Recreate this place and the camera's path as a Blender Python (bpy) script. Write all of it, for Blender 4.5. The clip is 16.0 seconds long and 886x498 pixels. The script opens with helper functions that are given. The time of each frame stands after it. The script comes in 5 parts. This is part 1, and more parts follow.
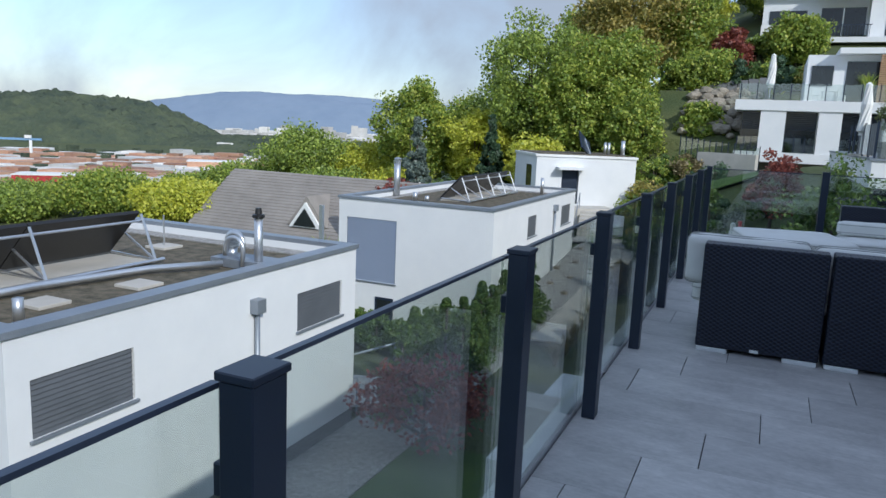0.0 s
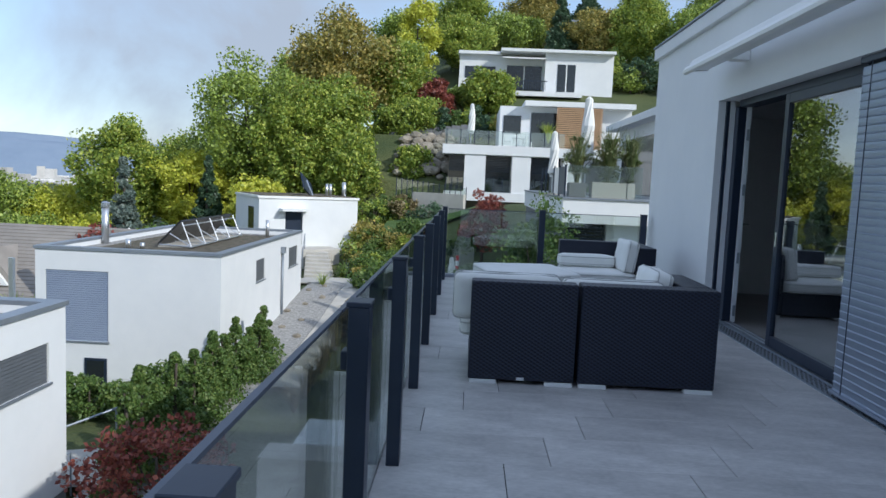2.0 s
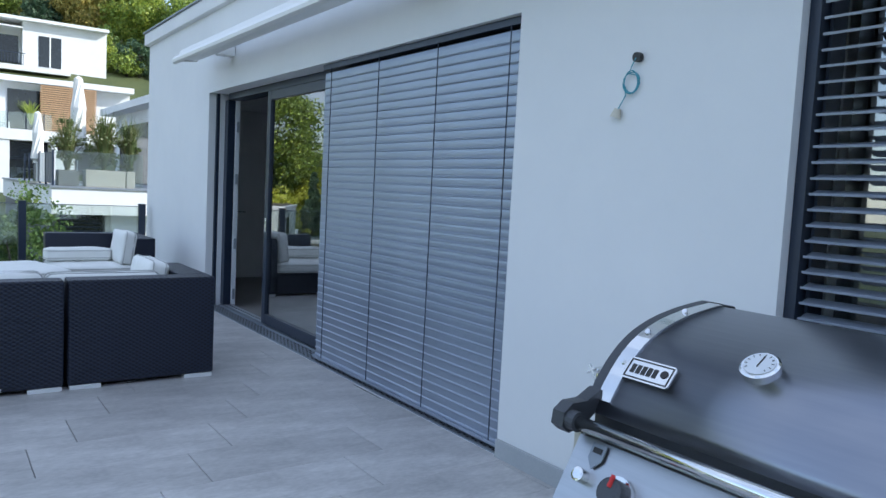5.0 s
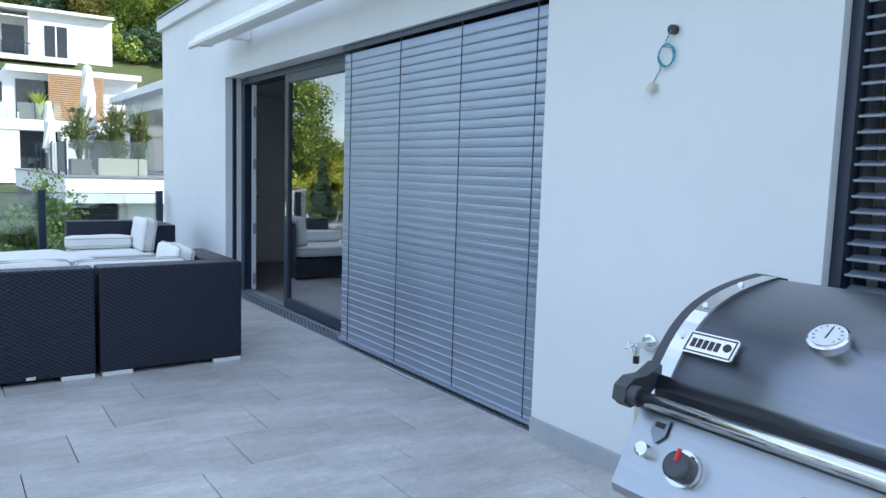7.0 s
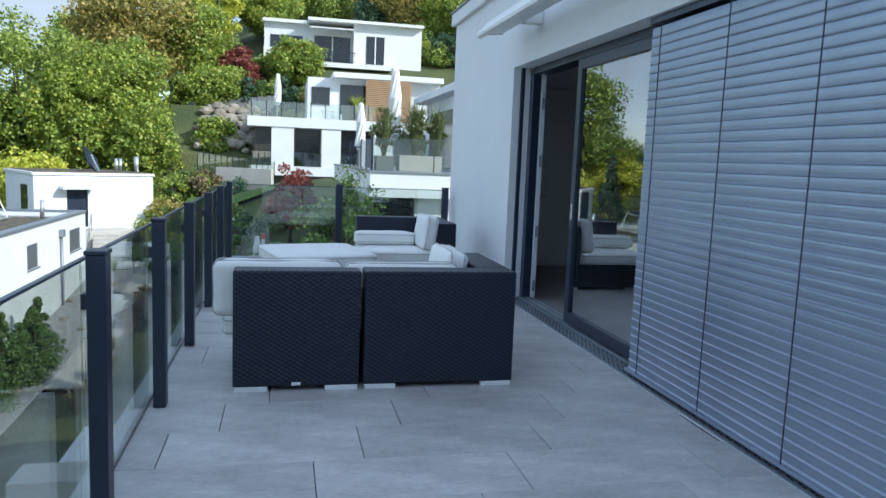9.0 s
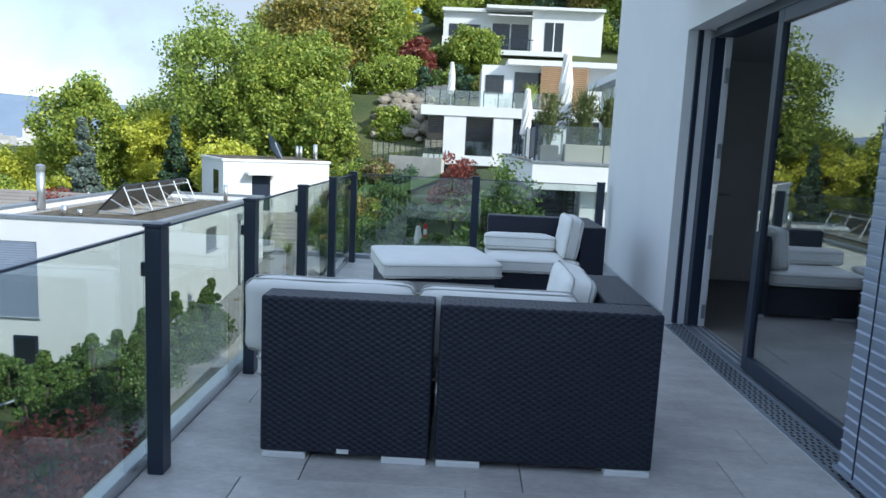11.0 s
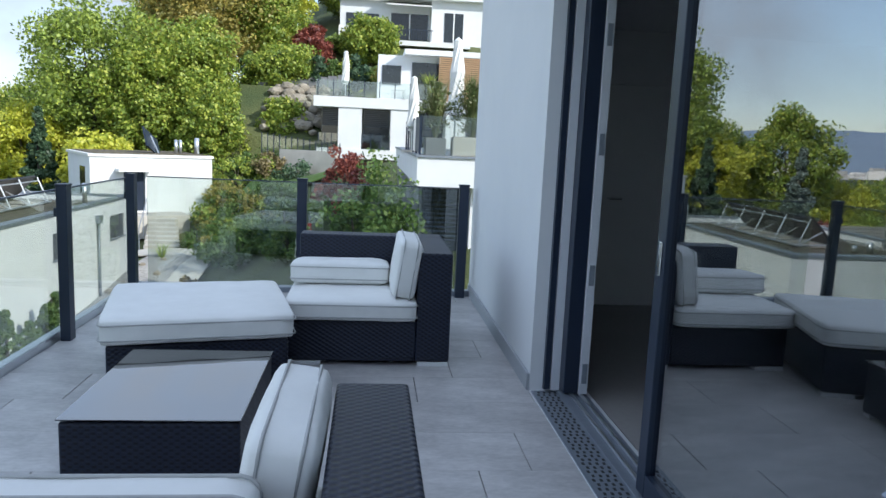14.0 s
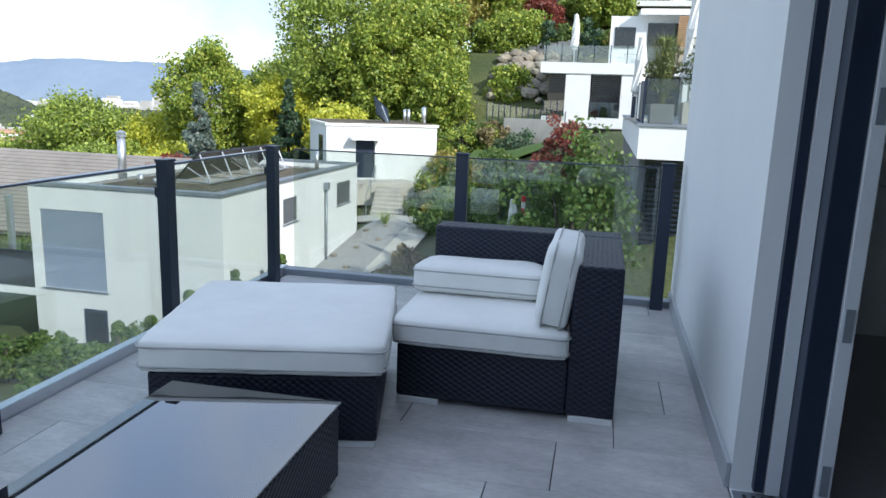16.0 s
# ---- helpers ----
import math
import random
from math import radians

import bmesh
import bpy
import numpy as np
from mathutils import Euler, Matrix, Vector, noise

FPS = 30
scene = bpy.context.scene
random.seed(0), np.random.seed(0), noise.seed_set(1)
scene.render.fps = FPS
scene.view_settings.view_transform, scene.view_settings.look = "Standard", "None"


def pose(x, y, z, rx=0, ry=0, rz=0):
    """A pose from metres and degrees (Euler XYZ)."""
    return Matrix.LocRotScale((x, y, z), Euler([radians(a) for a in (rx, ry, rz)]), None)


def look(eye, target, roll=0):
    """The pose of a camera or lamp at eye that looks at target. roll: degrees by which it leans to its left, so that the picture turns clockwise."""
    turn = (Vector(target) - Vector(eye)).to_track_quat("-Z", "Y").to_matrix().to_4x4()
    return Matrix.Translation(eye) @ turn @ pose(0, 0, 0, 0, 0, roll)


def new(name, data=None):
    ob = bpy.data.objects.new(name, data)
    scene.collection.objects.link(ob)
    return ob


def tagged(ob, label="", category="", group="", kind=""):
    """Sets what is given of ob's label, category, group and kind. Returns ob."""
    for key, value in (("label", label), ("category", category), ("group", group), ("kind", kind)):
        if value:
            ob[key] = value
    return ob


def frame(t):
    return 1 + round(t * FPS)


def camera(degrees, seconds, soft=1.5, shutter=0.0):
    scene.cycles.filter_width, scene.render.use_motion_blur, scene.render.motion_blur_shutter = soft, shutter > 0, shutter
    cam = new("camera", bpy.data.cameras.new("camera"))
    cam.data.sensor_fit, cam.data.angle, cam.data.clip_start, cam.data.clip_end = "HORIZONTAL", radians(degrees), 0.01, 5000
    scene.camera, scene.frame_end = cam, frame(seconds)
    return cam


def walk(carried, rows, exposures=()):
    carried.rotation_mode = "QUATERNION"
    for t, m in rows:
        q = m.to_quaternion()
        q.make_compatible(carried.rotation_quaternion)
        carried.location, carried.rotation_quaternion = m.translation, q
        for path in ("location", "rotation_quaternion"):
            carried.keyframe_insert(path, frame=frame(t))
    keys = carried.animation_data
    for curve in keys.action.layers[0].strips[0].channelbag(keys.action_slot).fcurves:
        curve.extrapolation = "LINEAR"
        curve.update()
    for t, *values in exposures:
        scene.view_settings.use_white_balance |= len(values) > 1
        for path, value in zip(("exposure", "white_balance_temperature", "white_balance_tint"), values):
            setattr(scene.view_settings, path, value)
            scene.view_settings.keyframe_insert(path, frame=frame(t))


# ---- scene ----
cam = camera(62.9, 16.0)
PATH = [
    (0, (0.74, 0.771, 1.474), (-0.058, 2.573, 1.138), 2.5),
    (0.5, (0.669, 0.789, 1.476), (-0.003, 2.645, 1.15), 2.7),
    (1, (0.623, 0.801, 1.487), (0.084, 2.708, 1.218), 3.3),
    (1.5, (0.484, 0.896, 1.458), (0.207, 2.865, 1.242), 2.8),
    (2, (0.352, 0.782, 1.478), (0.282, 2.771, 1.286), 2.5),
    (2.5, (0.345, 0.724, 1.482), (0.431, 2.716, 1.326), 3.0),
    (3, (0.396, 0.706, 1.493), (0.648, 2.684, 1.348), 3.3),
    (3.5, (0.441, 0.717, 1.479), (0.931, 2.651, 1.348), 3.6),
    (4, (0.478, 0.722, 1.467), (1.219, 2.575, 1.333), 3.5),
    (4.5, (0.449, 0.584, 1.489), (1.423, 2.325, 1.356), 3.3),
    (5.75, (0.395, 0.66, 1.468), (1.645, 2.165, 1.277), 2.6),
    (7, (0.327, 0.683, 1.467), (1.463, 2.315, 1.257), 1.7),
    (7.5, (0.376, 0.803, 1.46), (1.325, 2.551, 1.247), 2.0),
    (8, (0.523, 0.978, 1.466), (1.186, 2.852, 1.251), 2.7),
    (8.5, (0.598, 1.241, 1.465), (1.165, 3.145, 1.233), 2.7),
    (9, (0.684, 1.531, 1.459), (1.115, 3.469, 1.218), 2.3),
    (9.5, (0.843, 1.837, 1.471), (1.078, 3.804, 1.196), 2.8),
    (12, (1.467, 3.559, 1.458), (1.39, 5.536, 1.167), 2.8),
    (12.5, (1.572, 3.895, 1.461), (1.469, 5.872, 1.172), 2.9),
    (13, (1.716, 4.235, 1.453), (1.568, 6.207, 1.15), 2.0),
    (13.5, (1.914, 4.553, 1.471), (1.813, 6.525, 1.155), 2.3),
    (14, (2.046, 4.874, 1.483), (2.252, 6.841, 1.187), 2.6),
    (14.5, (2.216, 5.157, 1.482), (2.424, 7.122, 1.174), 2.7),
    (15, (2.316, 5.485, 1.452), (2.362, 7.453, 1.103), 3.0),
    (15.5, (2.351, 5.856, 1.462), (2.247, 7.817, 1.083), 2.4),
    (16, (2.455, 6.223, 1.473), (2.047, 8.138, 1.069), 2.0),
]
walk(cam, [(t, look(e, g, r)) for t, e, g, r in PATH], [(0.0, 0.36, 5800, 8), (3.0, 0.64, 5900, 8), (4.5, 0.98, 5900, 8), (7.0, 1.56, 5980, 6), (8.0, 1.25, 5900, 5), (9.5, 0.95, 5800, 4), (12.0, 1.0, 6000, 6), (16.0, 1.05, 6150, 8)])

# ---------- world, sun ----------
SUN_TO = Vector((0.72, -0.52, 0.56)).normalized()
world = bpy.data.worlds.new("sky_world")
scene.world = world
world.use_nodes = True
wn, wl = world.node_tree.nodes, world.node_tree.links
bg = wn["Background"]
sky = wn.new("ShaderNodeTexSky")
sky.sky_type = "NISHITA"
sky.sun_disc = False
sky.sun_elevation = math.asin(SUN_TO.z)
sky.sun_rotation = math.atan2(SUN_TO.x, SUN_TO.y)
sky.altitude, sky.air_density, sky.dust_density, sky.ozone_density = 450, 1.0, 0.7, 1.2
cl = wn.new("ShaderNodeTexNoise")
cl.inputs["Scale"].default_value, cl.inputs["Detail"].default_value, cl.inputs["Roughness"].default_value = 2.6, 7, 0.55
cl.inputs["Distortion"].default_value = 0.4
cr = wn.new("ShaderNodeValToRGB")
cr.color_ramp.elements[0].position, cr.color_ramp.elements[0].color = 0.40, (0.36, 0.36, 0.36, 1)
cr.color_ramp.elements[1].position, cr.color_ramp.elements[1].color = 0.66, (0.95, 0.95, 0.95, 1)
mxs = wn.new("ShaderNodeMix")
mxs.data_type = "RGBA"
# thin cloud, brighter towards the zenith as under a hazy sky
wtc, wsep, wmr, wcl = wn.new("ShaderNodeTexCoord"), wn.new("ShaderNodeSeparateXYZ"), wn.new("ShaderNodeMapRange"), wn.new("ShaderNodeMix")
wcl.data_type = "RGBA"
wmr.inputs["From Min"].default_value, wmr.inputs["From Max"].default_value = 0.2, 0.95
wcl.inputs["A"].default_value, wcl.inputs["B"].default_value = (2.25, 2.42, 2.75, 1), (3.7, 4.1, 4.9, 1)
wl.new(wtc.outputs["Generated"], wsep.inputs[0])
wl.new(wsep.outputs["Z"], wmr.inputs["Value"])
wl.new(wmr.outputs[0], wcl.inputs["Factor"])
wl.new(wcl.outputs["Result"], mxs.inputs["B"])
wl.new(cl.outputs["Fac"], cr.inputs["Fac"])
wl.new(cr.outputs["Color"], mxs.inputs["Factor"])
wl.new(sky.outputs["Color"], mxs.inputs["A"])
wl.new(mxs.outputs["Result"], bg.inputs["Color"])
bg.inputs["Strength"].default_value = 0.15
sun_data = bpy.data.lights.new("sun", "SUN")
sun_data.energy, sun_data.angle, sun_data.color = 2.35, radians(0.6), (1.0, 0.93, 0.82)
sun = new("sun", sun_data)
sun.matrix_world = look(SUN_TO * 60, (0, 0, 0))


# ---------- materials ----------
def node_mat(name):
    m = bpy.data.materials.new(name)
    m.use_nodes = True
    return m, m.node_tree.nodes, m.node_tree.links, m.node_tree.nodes["Principled BSDF"]


def surf(name, c1, c2, rough=0.6, metal=0.0, fine=60.0, coarse=1.5, bump=0.15, dist=0.003, stretch=(1, 1, 1), island=0.0, spec=0.5):
    """Two-scale varied surface: coarse stains blend c1 to c2, fine grain gives relief."""
    m, n, l, p = node_mat(name)
    tc, mp = n.new("ShaderNodeTexCoord"), n.new("ShaderNodeMapping")
    mp.inputs["Scale"].default_value = stretch
    l.new(tc.outputs["Object"], mp.inputs["Vector"])
    a, b = n.new("ShaderNodeTexNoise"), n.new("ShaderNodeTexNoise")
    a.inputs["Scale"].default_value, a.inputs["Detail"].default_value, a.inputs["Roughness"].default_value = coarse, 6, 0.65
    b.inputs["Scale"].default_value, b.inputs["Detail"].default_value = fine, 3
    for q in (a, b):
        l.new(mp.outputs["Vector"], q.inputs["Vector"])
    add = n.new("ShaderNodeMath")
    add.operation = "MULTIPLY_ADD"
    add.inputs[1].default_value = 0.35
    l.new(b.outputs["Fac"], add.inputs[0])
    l.new(a.outputs["Fac"], add.inputs[2])
    ramp = n.new("ShaderNodeValToRGB")
    e = ramp.color_ramp.elements
    e[0].position, e[0].color = 0.45, (*c1, 1)
    e[1].position, e[1].color = 0.9, (*c2, 1)
    l.new(add.outputs[0], ramp.inputs["Fac"])
    col = ramp.outputs["Color"]
    if island:
        src = n.new("ShaderNodeNewGeometry").outputs["Random Per Island"] if island > 0 else n.new("ShaderNodeObjectInfo").outputs["Random"]
        mr = n.new("ShaderNodeMapRange")
        mr.inputs["To Min"].default_value, mr.inputs["To Max"].default_value = 1 - abs(island), 1 + abs(island)
        l.new(src, mr.inputs["Value"])
        hsv = n.new("ShaderNodeHueSaturation")
        l.new(mr.outputs[0], hsv.inputs["Value"])
        l.new(col, hsv.inputs["Color"])
        col = hsv.outputs["Color"]
    l.new(col, p.inputs["Base Color"])
    rr = n.new("ShaderNodeMapRange")
    rr.inputs["To Min"].default_value, rr.inputs["To Max"].default_value = max(0.02, rough - 0.08), min(1, rough + 0.08)
    l.new(a.outputs["Fac"], rr.inputs["Value"])
    l.new(rr.outputs[0], p.inputs["Roughness"])
    p.inputs["Metallic"].default_value = metal
    p.inputs["Specular IOR Level"].default_value = spec
    if bump:
        bp = n.new("ShaderNodeBump")
        bp.inputs["Strength"].default_value, bp.inputs["Distance"].default_value = bump, dist
        l.new(b.outputs["Fac"], bp.inputs["Height"])
        l.new(bp.outputs["Normal"], p.inputs["Normal"])
    return m


def glass_mat(name, tint, gloss=0.005, f0=0.035):
    """Thin pane: tinted see-through with a mirror-like sheen at grazing angles."""
    m, n, l, p = node_mat(name)
    n.remove(p)
    tr, gl, mx, lw = n.new("ShaderNodeBsdfTransparent"), n.new("ShaderNodeBsdfGlossy"), n.new("ShaderNodeMixShader"), n.new("ShaderNodeLayerWeight")
    tr.inputs["Color"].default_value = (*tint, 1)
    gl.inputs["Roughness"].default_value = gloss
    pw, ma = n.new("ShaderNodeMath"), n.new("ShaderNodeMath")
    pw.operation, ma.operation = "POWER", "MULTIPLY_ADD"
    lw.inputs["Blend"].default_value = 0.5
    pw.inputs[1].default_value = 5.0
    ma.inputs[1].default_value, ma.inputs[2].default_value = 1 - f0, f0
    l.new(lw.outputs["Facing"], pw.inputs[0])
    l.new(pw.outputs[0], ma.inputs[0])
    l.new(ma.outputs[0], mx.inputs[0])
    l.new(tr.outputs[0], mx.inputs[1])
    l.new(gl.outputs[0], mx.inputs[2])
    l.new(mx.outputs[0], n["Material Output"].inputs["Surface"])
    return m


def leaf_mat(name, c1, c2, c3):
    m, n, l, p = node_mat(name)
    geo, ramp = n.new("ShaderNodeNewGeometry"), n.new("ShaderNodeValToRGB")
    e = ramp.color_ramp.elements
    c1, c2, c3 = ([min(0.62, 1.18 * v) for v in c] for c in (c1, c2, c3))
    e[0].color, e[1].color = (*c1, 1), (*c3, 1)
    mid = e.new(0.55)
    mid.color = (*c2, 1)
    l.new(geo.outputs["Random Per Island"], ramp.inputs["Fac"])
    l.new(ramp.outputs["Color"], p.inputs["Base Color"])
    p.inputs["Roughness"].default_value = 0.5
    p.inputs["Specular IOR Level"].default_value = 0.5
    tl, mx = n.new("ShaderNodeBsdfTranslucent"), n.new("ShaderNodeMixShader")
    l.new(ramp.outputs["Color"], tl.inputs["Color"])
    mx.inputs[0].default_value = 0.32
    l.new(p.outputs[0], mx.inputs[1])
    l.new(tl.outputs[0], mx.inputs[2])
    l.new(mx.outputs[0], n["Material Output"].inputs["Surface"])
    return m


def wicker_mat(name, dark, light):
    """Flat synthetic strands, woven over and under."""
    m, n, l, p = node_mat(name)
    tc, sep = n.new("ShaderNodeTexCoord"), n.new("ShaderNodeSeparateXYZ")
    l.new(tc.outputs["Object"], sep.inputs[0])

    def op(kind, a, b=None):
        q = n.new("ShaderNodeMath")
        q.operation = kind
        for i, v in enumerate((a, b)):
            if v is None:
                continue
            if isinstance(v, (int, float)):
                q.inputs[i].default_value = v
            else:
                l.new(v, q.inputs[i])
        return q.outputs[0]

    x, y, z = sep.outputs
    nz = n.new("ShaderNodeSeparateXYZ")
    l.new(n.new("ShaderNodeNewGeometry").outputs["True Normal"], nz.inputs[0])
    flat = op("GREATER_THAN", op("ABSOLUTE", nz.outputs[2]), 0.7)
    steep = op("SUBTRACT", 1.0, flat)
    u = op("MULTIPLY", op("ADD", x, op("MULTIPLY", y, steep)), 2 * math.pi / 0.046)
    v = op("MULTIPLY", op("ADD", op("MULTIPLY", z, steep), op("MULTIPLY", y, flat)), 2 * math.pi / 0.028)
    w = op("MULTIPLY", op("SINE", u), op("SINE", v))
    h = op("ADD", op("MULTIPLY", w, 0.5), 0.5)
    # shade in the weave hollows is put into the colour, in step with the bump
    ramp = n.new("ShaderNodeValToRGB")
    e = ramp.color_ramp.elements
    e[0].position, e[0].color = 0.12, (*dark, 1)
    e[1].position, e[1].color = 0.5, (*light, 1)
    l.new(h, ramp.inputs["Fac"])
    l.new(ramp.outputs["Color"], p.inputs["Base Color"])
    p.inputs["Roughness"].default_value = 0.42
    p.inputs["Specular IOR Level"].default_value = 0.4
    bp = n.new("ShaderNodeBump")
    bp.inputs["Strength"].default_value, bp.inputs["Distance"].default_value = 0.9, 0.004
    l.new(h, bp.inputs["Height"])
    l.new(bp.outputs["Normal"], p.inputs["Normal"])
    return m


M_render = surf("white_render", (0.77, 0.78, 0.785), (0.71, 0.725, 0.74), 0.85, fine=260, coarse=0.9, bump=0.25, dist=0.002)
M_tile = surf("grey_stoneware", (0.34, 0.33, 0.325), (0.62, 0.60, 0.585), 0.42, fine=28, coarse=2.6, bump=0.06, stretch=(0.9, 1.8, 1), island=-0.08)
M_joint = surf("dark_joint", (0.03, 0.03, 0.032), (0.05, 0.05, 0.05), 0.9)
M_anth = surf("anthracite_paint", (0.013, 0.022, 0.043), (0.019, 0.030, 0.055), 0.38, fine=300, coarse=2, bump=0.03)
M_alu = surf("brushed_aluminium", (0.55, 0.57, 0.60), (0.68, 0.70, 0.72), 0.35, metal=0.85, fine=120, bump=0.03)
M_flash = surf("zinc_flashing", (0.22, 0.25, 0.29), (0.30, 0.33, 0.37), 0.45, metal=0.4, fine=40, bump=0.03)
M_slat = surf("grey_blue_slat", (0.29, 0.335, 0.415), (0.34, 0.385, 0.465), 0.36, metal=0.45, fine=90, coarse=1.2, bump=0.02)
M_skirt = surf("grey_skirting", (0.36, 0.38, 0.40), (0.44, 0.46, 0.48), 0.7, fine=90)
M_railglass = glass_mat("tinted_rail_glass", (0.90, 0.94, 0.92), f0=0.14)
M_pane = glass_mat("window_glass", (0.55, 0.60, 0.62), f0=0.36)
M_tabletop = glass_mat("dark_table_glass", (0.03, 0.04, 0.06), f0=0.40)
M_lid = surf("smoked_steel_lid", (0.24, 0.255, 0.30), (0.31, 0.325, 0.37), 0.33, metal=1.0, fine=80, coarse=2, bump=0.015, stretch=(1, 0.05, 1))
M_trim = surf("blue_grey_trim", (0.05, 0.065, 0.10), (0.07, 0.085, 0.12), 0.35, fine=90, bump=0.02)
M_jamb = surf("pale_grey_profile", (0.62, 0.64, 0.67), (0.69, 0.71, 0.74), 0.4, fine=90, bump=0.02)
M_feet = surf("pale_metal_feet", (0.68, 0.69, 0.70), (0.76, 0.77, 0.78), 0.4, fine=90, bump=0.02)
M_shutter = surf("dark_grey_shutter", (0.10, 0.11, 0.12), (0.14, 0.15, 0.165), 0.5, metal=0.2, fine=90, coarse=1.2, bump=0.02)
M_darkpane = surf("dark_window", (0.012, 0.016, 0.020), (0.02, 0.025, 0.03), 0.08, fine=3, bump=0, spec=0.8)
M_wicker = wicker_mat("dark_wicker", (0.003, 0.004, 0.009), (0.013, 0.018, 0.037))
M_cush = surf("cream_fabric", (0.74, 0.74, 0.71), (0.82, 0.82, 0.79), 0.9, fine=420, coarse=5, bump=0.25, dist=0.002)
M_pipe = surf("cushion_piping", (0.40, 0.40, 0.39), (0.47, 0.47, 0.46), 0.9, bump=0)
M_steel = surf("stainless_steel", (0.34, 0.35, 0.37), (0.45, 0.46, 0.48), 0.32, metal=1.0, fine=80, coarse=2, bump=0.02, stretch=(1, 0.05, 1))
M_chrome = surf("polished_steel", (0.70, 0.71, 0.72), (0.80, 0.81, 0.82), 0.14, metal=1.0, fine=30, bump=0)
M_cast = surf("grey_cast_metal", (0.06, 0.065, 0.075), (0.09, 0.095, 0.105), 0.5, metal=0.5, fine=200)
M_black = surf("black_plastic", (0.012, 0.012, 0.013), (0.02, 0.02, 0.021), 0.4, fine=200)
M_red = surf("red_mark", (0.55, 0.02, 0.02), (0.62, 0.03, 0.03), 0.5, bump=0)
M_whitep = surf("white_paint", (0.78, 0.78, 0.77), (0.84, 0.84, 0.83), 0.45, fine=90, bump=0.04)
M_cream = surf("cream_enamel", (0.55, 0.52, 0.43), (0.62, 0.59, 0.5), 0.5, bump=0.03)
M_blue = surf("blue_cable", (0.05, 0.28, 0.36), (0.08, 0.34, 0.42), 0.5, bump=0)
M_gravel = surf("grey_gravel", (0.16, 0.155, 0.15), (0.46, 0.45, 0.43), 0.9, fine=22, coarse=9, bump=0.9, dist=0.03)
M_sedum = surf("sedum_roof", (0.03, 0.032, 0.016), (0.20, 0.165, 0.12), 0.95, fine=30, coarse=3.5, bump=0.8, dist=0.03)
M_grass = surf("meadow", (0.035, 0.06, 0.018), (0.12, 0.13, 0.045), 0.95, fine=6, coarse=0.12, bump=0.8, dist=0.1)
M_lawn = surf("mown_lawn", (0.05, 0.10, 0.02), (0.09, 0.15, 0.03), 0.95, fine=40, coarse=0.6, bump=0.6, dist=0.03)
M_conc = surf("pale_concrete", (0.42, 0.40, 0.36), (0.55, 0.52, 0.47), 0.85, fine=50, coarse=1.2, bump=0.15)
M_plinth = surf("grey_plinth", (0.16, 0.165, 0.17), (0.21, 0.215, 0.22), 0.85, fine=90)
M_rock = surf("limestone_rock", (0.12, 0.105, 0.08), (0.34, 0.30, 0.24), 0.9, fine=4, coarse=0.8, bump=0.8, dist=0.08, island=0.2)
M_bark = surf("bark", (0.05, 0.04, 0.03), (0.13, 0.11, 0.085), 0.95, fine=30, coarse=3, bump=0.8, dist=0.02, stretch=(3, 3, 0.5))
M_rooftile = surf("grey_roof_tile", (0.22, 0.20, 0.18), (0.33, 0.30, 0.27), 0.85, fine=20, coarse=0.5, island=0.06)
M_wood = surf("larch_slats", (0.36, 0.22, 0.12), (0.48, 0.31, 0.18), 0.75, fine=50, coarse=2, stretch=(1, 1, 4))
M_room = surf("room_plaster", (0.78, 0.78, 0.78), (0.82, 0.82, 0.82), 0.8, fine=150)
M_roomfloor = surf("room_floor", (0.28, 0.265, 0.25), (0.36, 0.345, 0.33), 0.4, fine=30, coarse=1.2)
M_terra = surf("brown_cladding", (0.16, 0.15, 0.14), (0.22, 0.21, 0.2), 0.7)
M_bamboo = leaf_mat("bamboo_leaves", (0.07, 0.11, 0.03), (0.12, 0.15, 0.05), (0.2, 0.19, 0.08))
L_green = leaf_mat("green_leaves", (0.11, 0.155, 0.035), (0.235, 0.32, 0.06), (0.42, 0.48, 0.09))
L_olive = leaf_mat("olive_leaves", (0.109, 0.171, 0.028), (0.233, 0.310, 0.047), (0.451, 0.466, 0.085))
L_yellow = leaf_mat("yellowing_leaves", (0.271, 0.327, 0.040), (0.517, 0.517, 0.059), (0.600, 0.600, 0.081))
L_brown = leaf_mat("autumn_leaves", (0.162, 0.162, 0.041), (0.297, 0.270, 0.068), (0.459, 0.351, 0.095))
L_dark = leaf_mat("dark_needles", (0.028, 0.066, 0.034), (0.066, 0.119, 0.061), (0.119, 0.177, 0.095))
L_blue = leaf_mat("blue_needles", (0.09, 0.13, 0.11), (0.16, 0.21, 0.18), (0.25, 0.29, 0.25))
L_red = leaf_mat("red_maple_leaves", (0.112, 0.028, 0.025), (0.224, 0.063, 0.049), (0.350, 0.112, 0.070))
L_shrub = leaf_mat("shrub_leaves", (0.056, 0.105, 0.022), (0.105, 0.175, 0.042), (0.182, 0.238, 0.063))
L_dry = leaf_mat("dry_grass", (0.13, 0.11, 0.05), (0.22, 0.18, 0.085), (0.32, 0.26, 0.13))


# ---------- builders ----------
def world_of(ob):
    return ob.matrix_basis.copy() if ob.parent is None else world_of(ob.parent) @ ob.matrix_parent_inverse @ ob.matrix_basis


def as_mesh(name, bm, material, smooth=False):
    me = bpy.data.meshes.new(name)
    bm.to_mesh(me)
    bm.free()
    me.materials.append(material)
    if smooth:
        me.polygons.foreach_set("use_smooth", [True] * len(me.polygons))
    return me


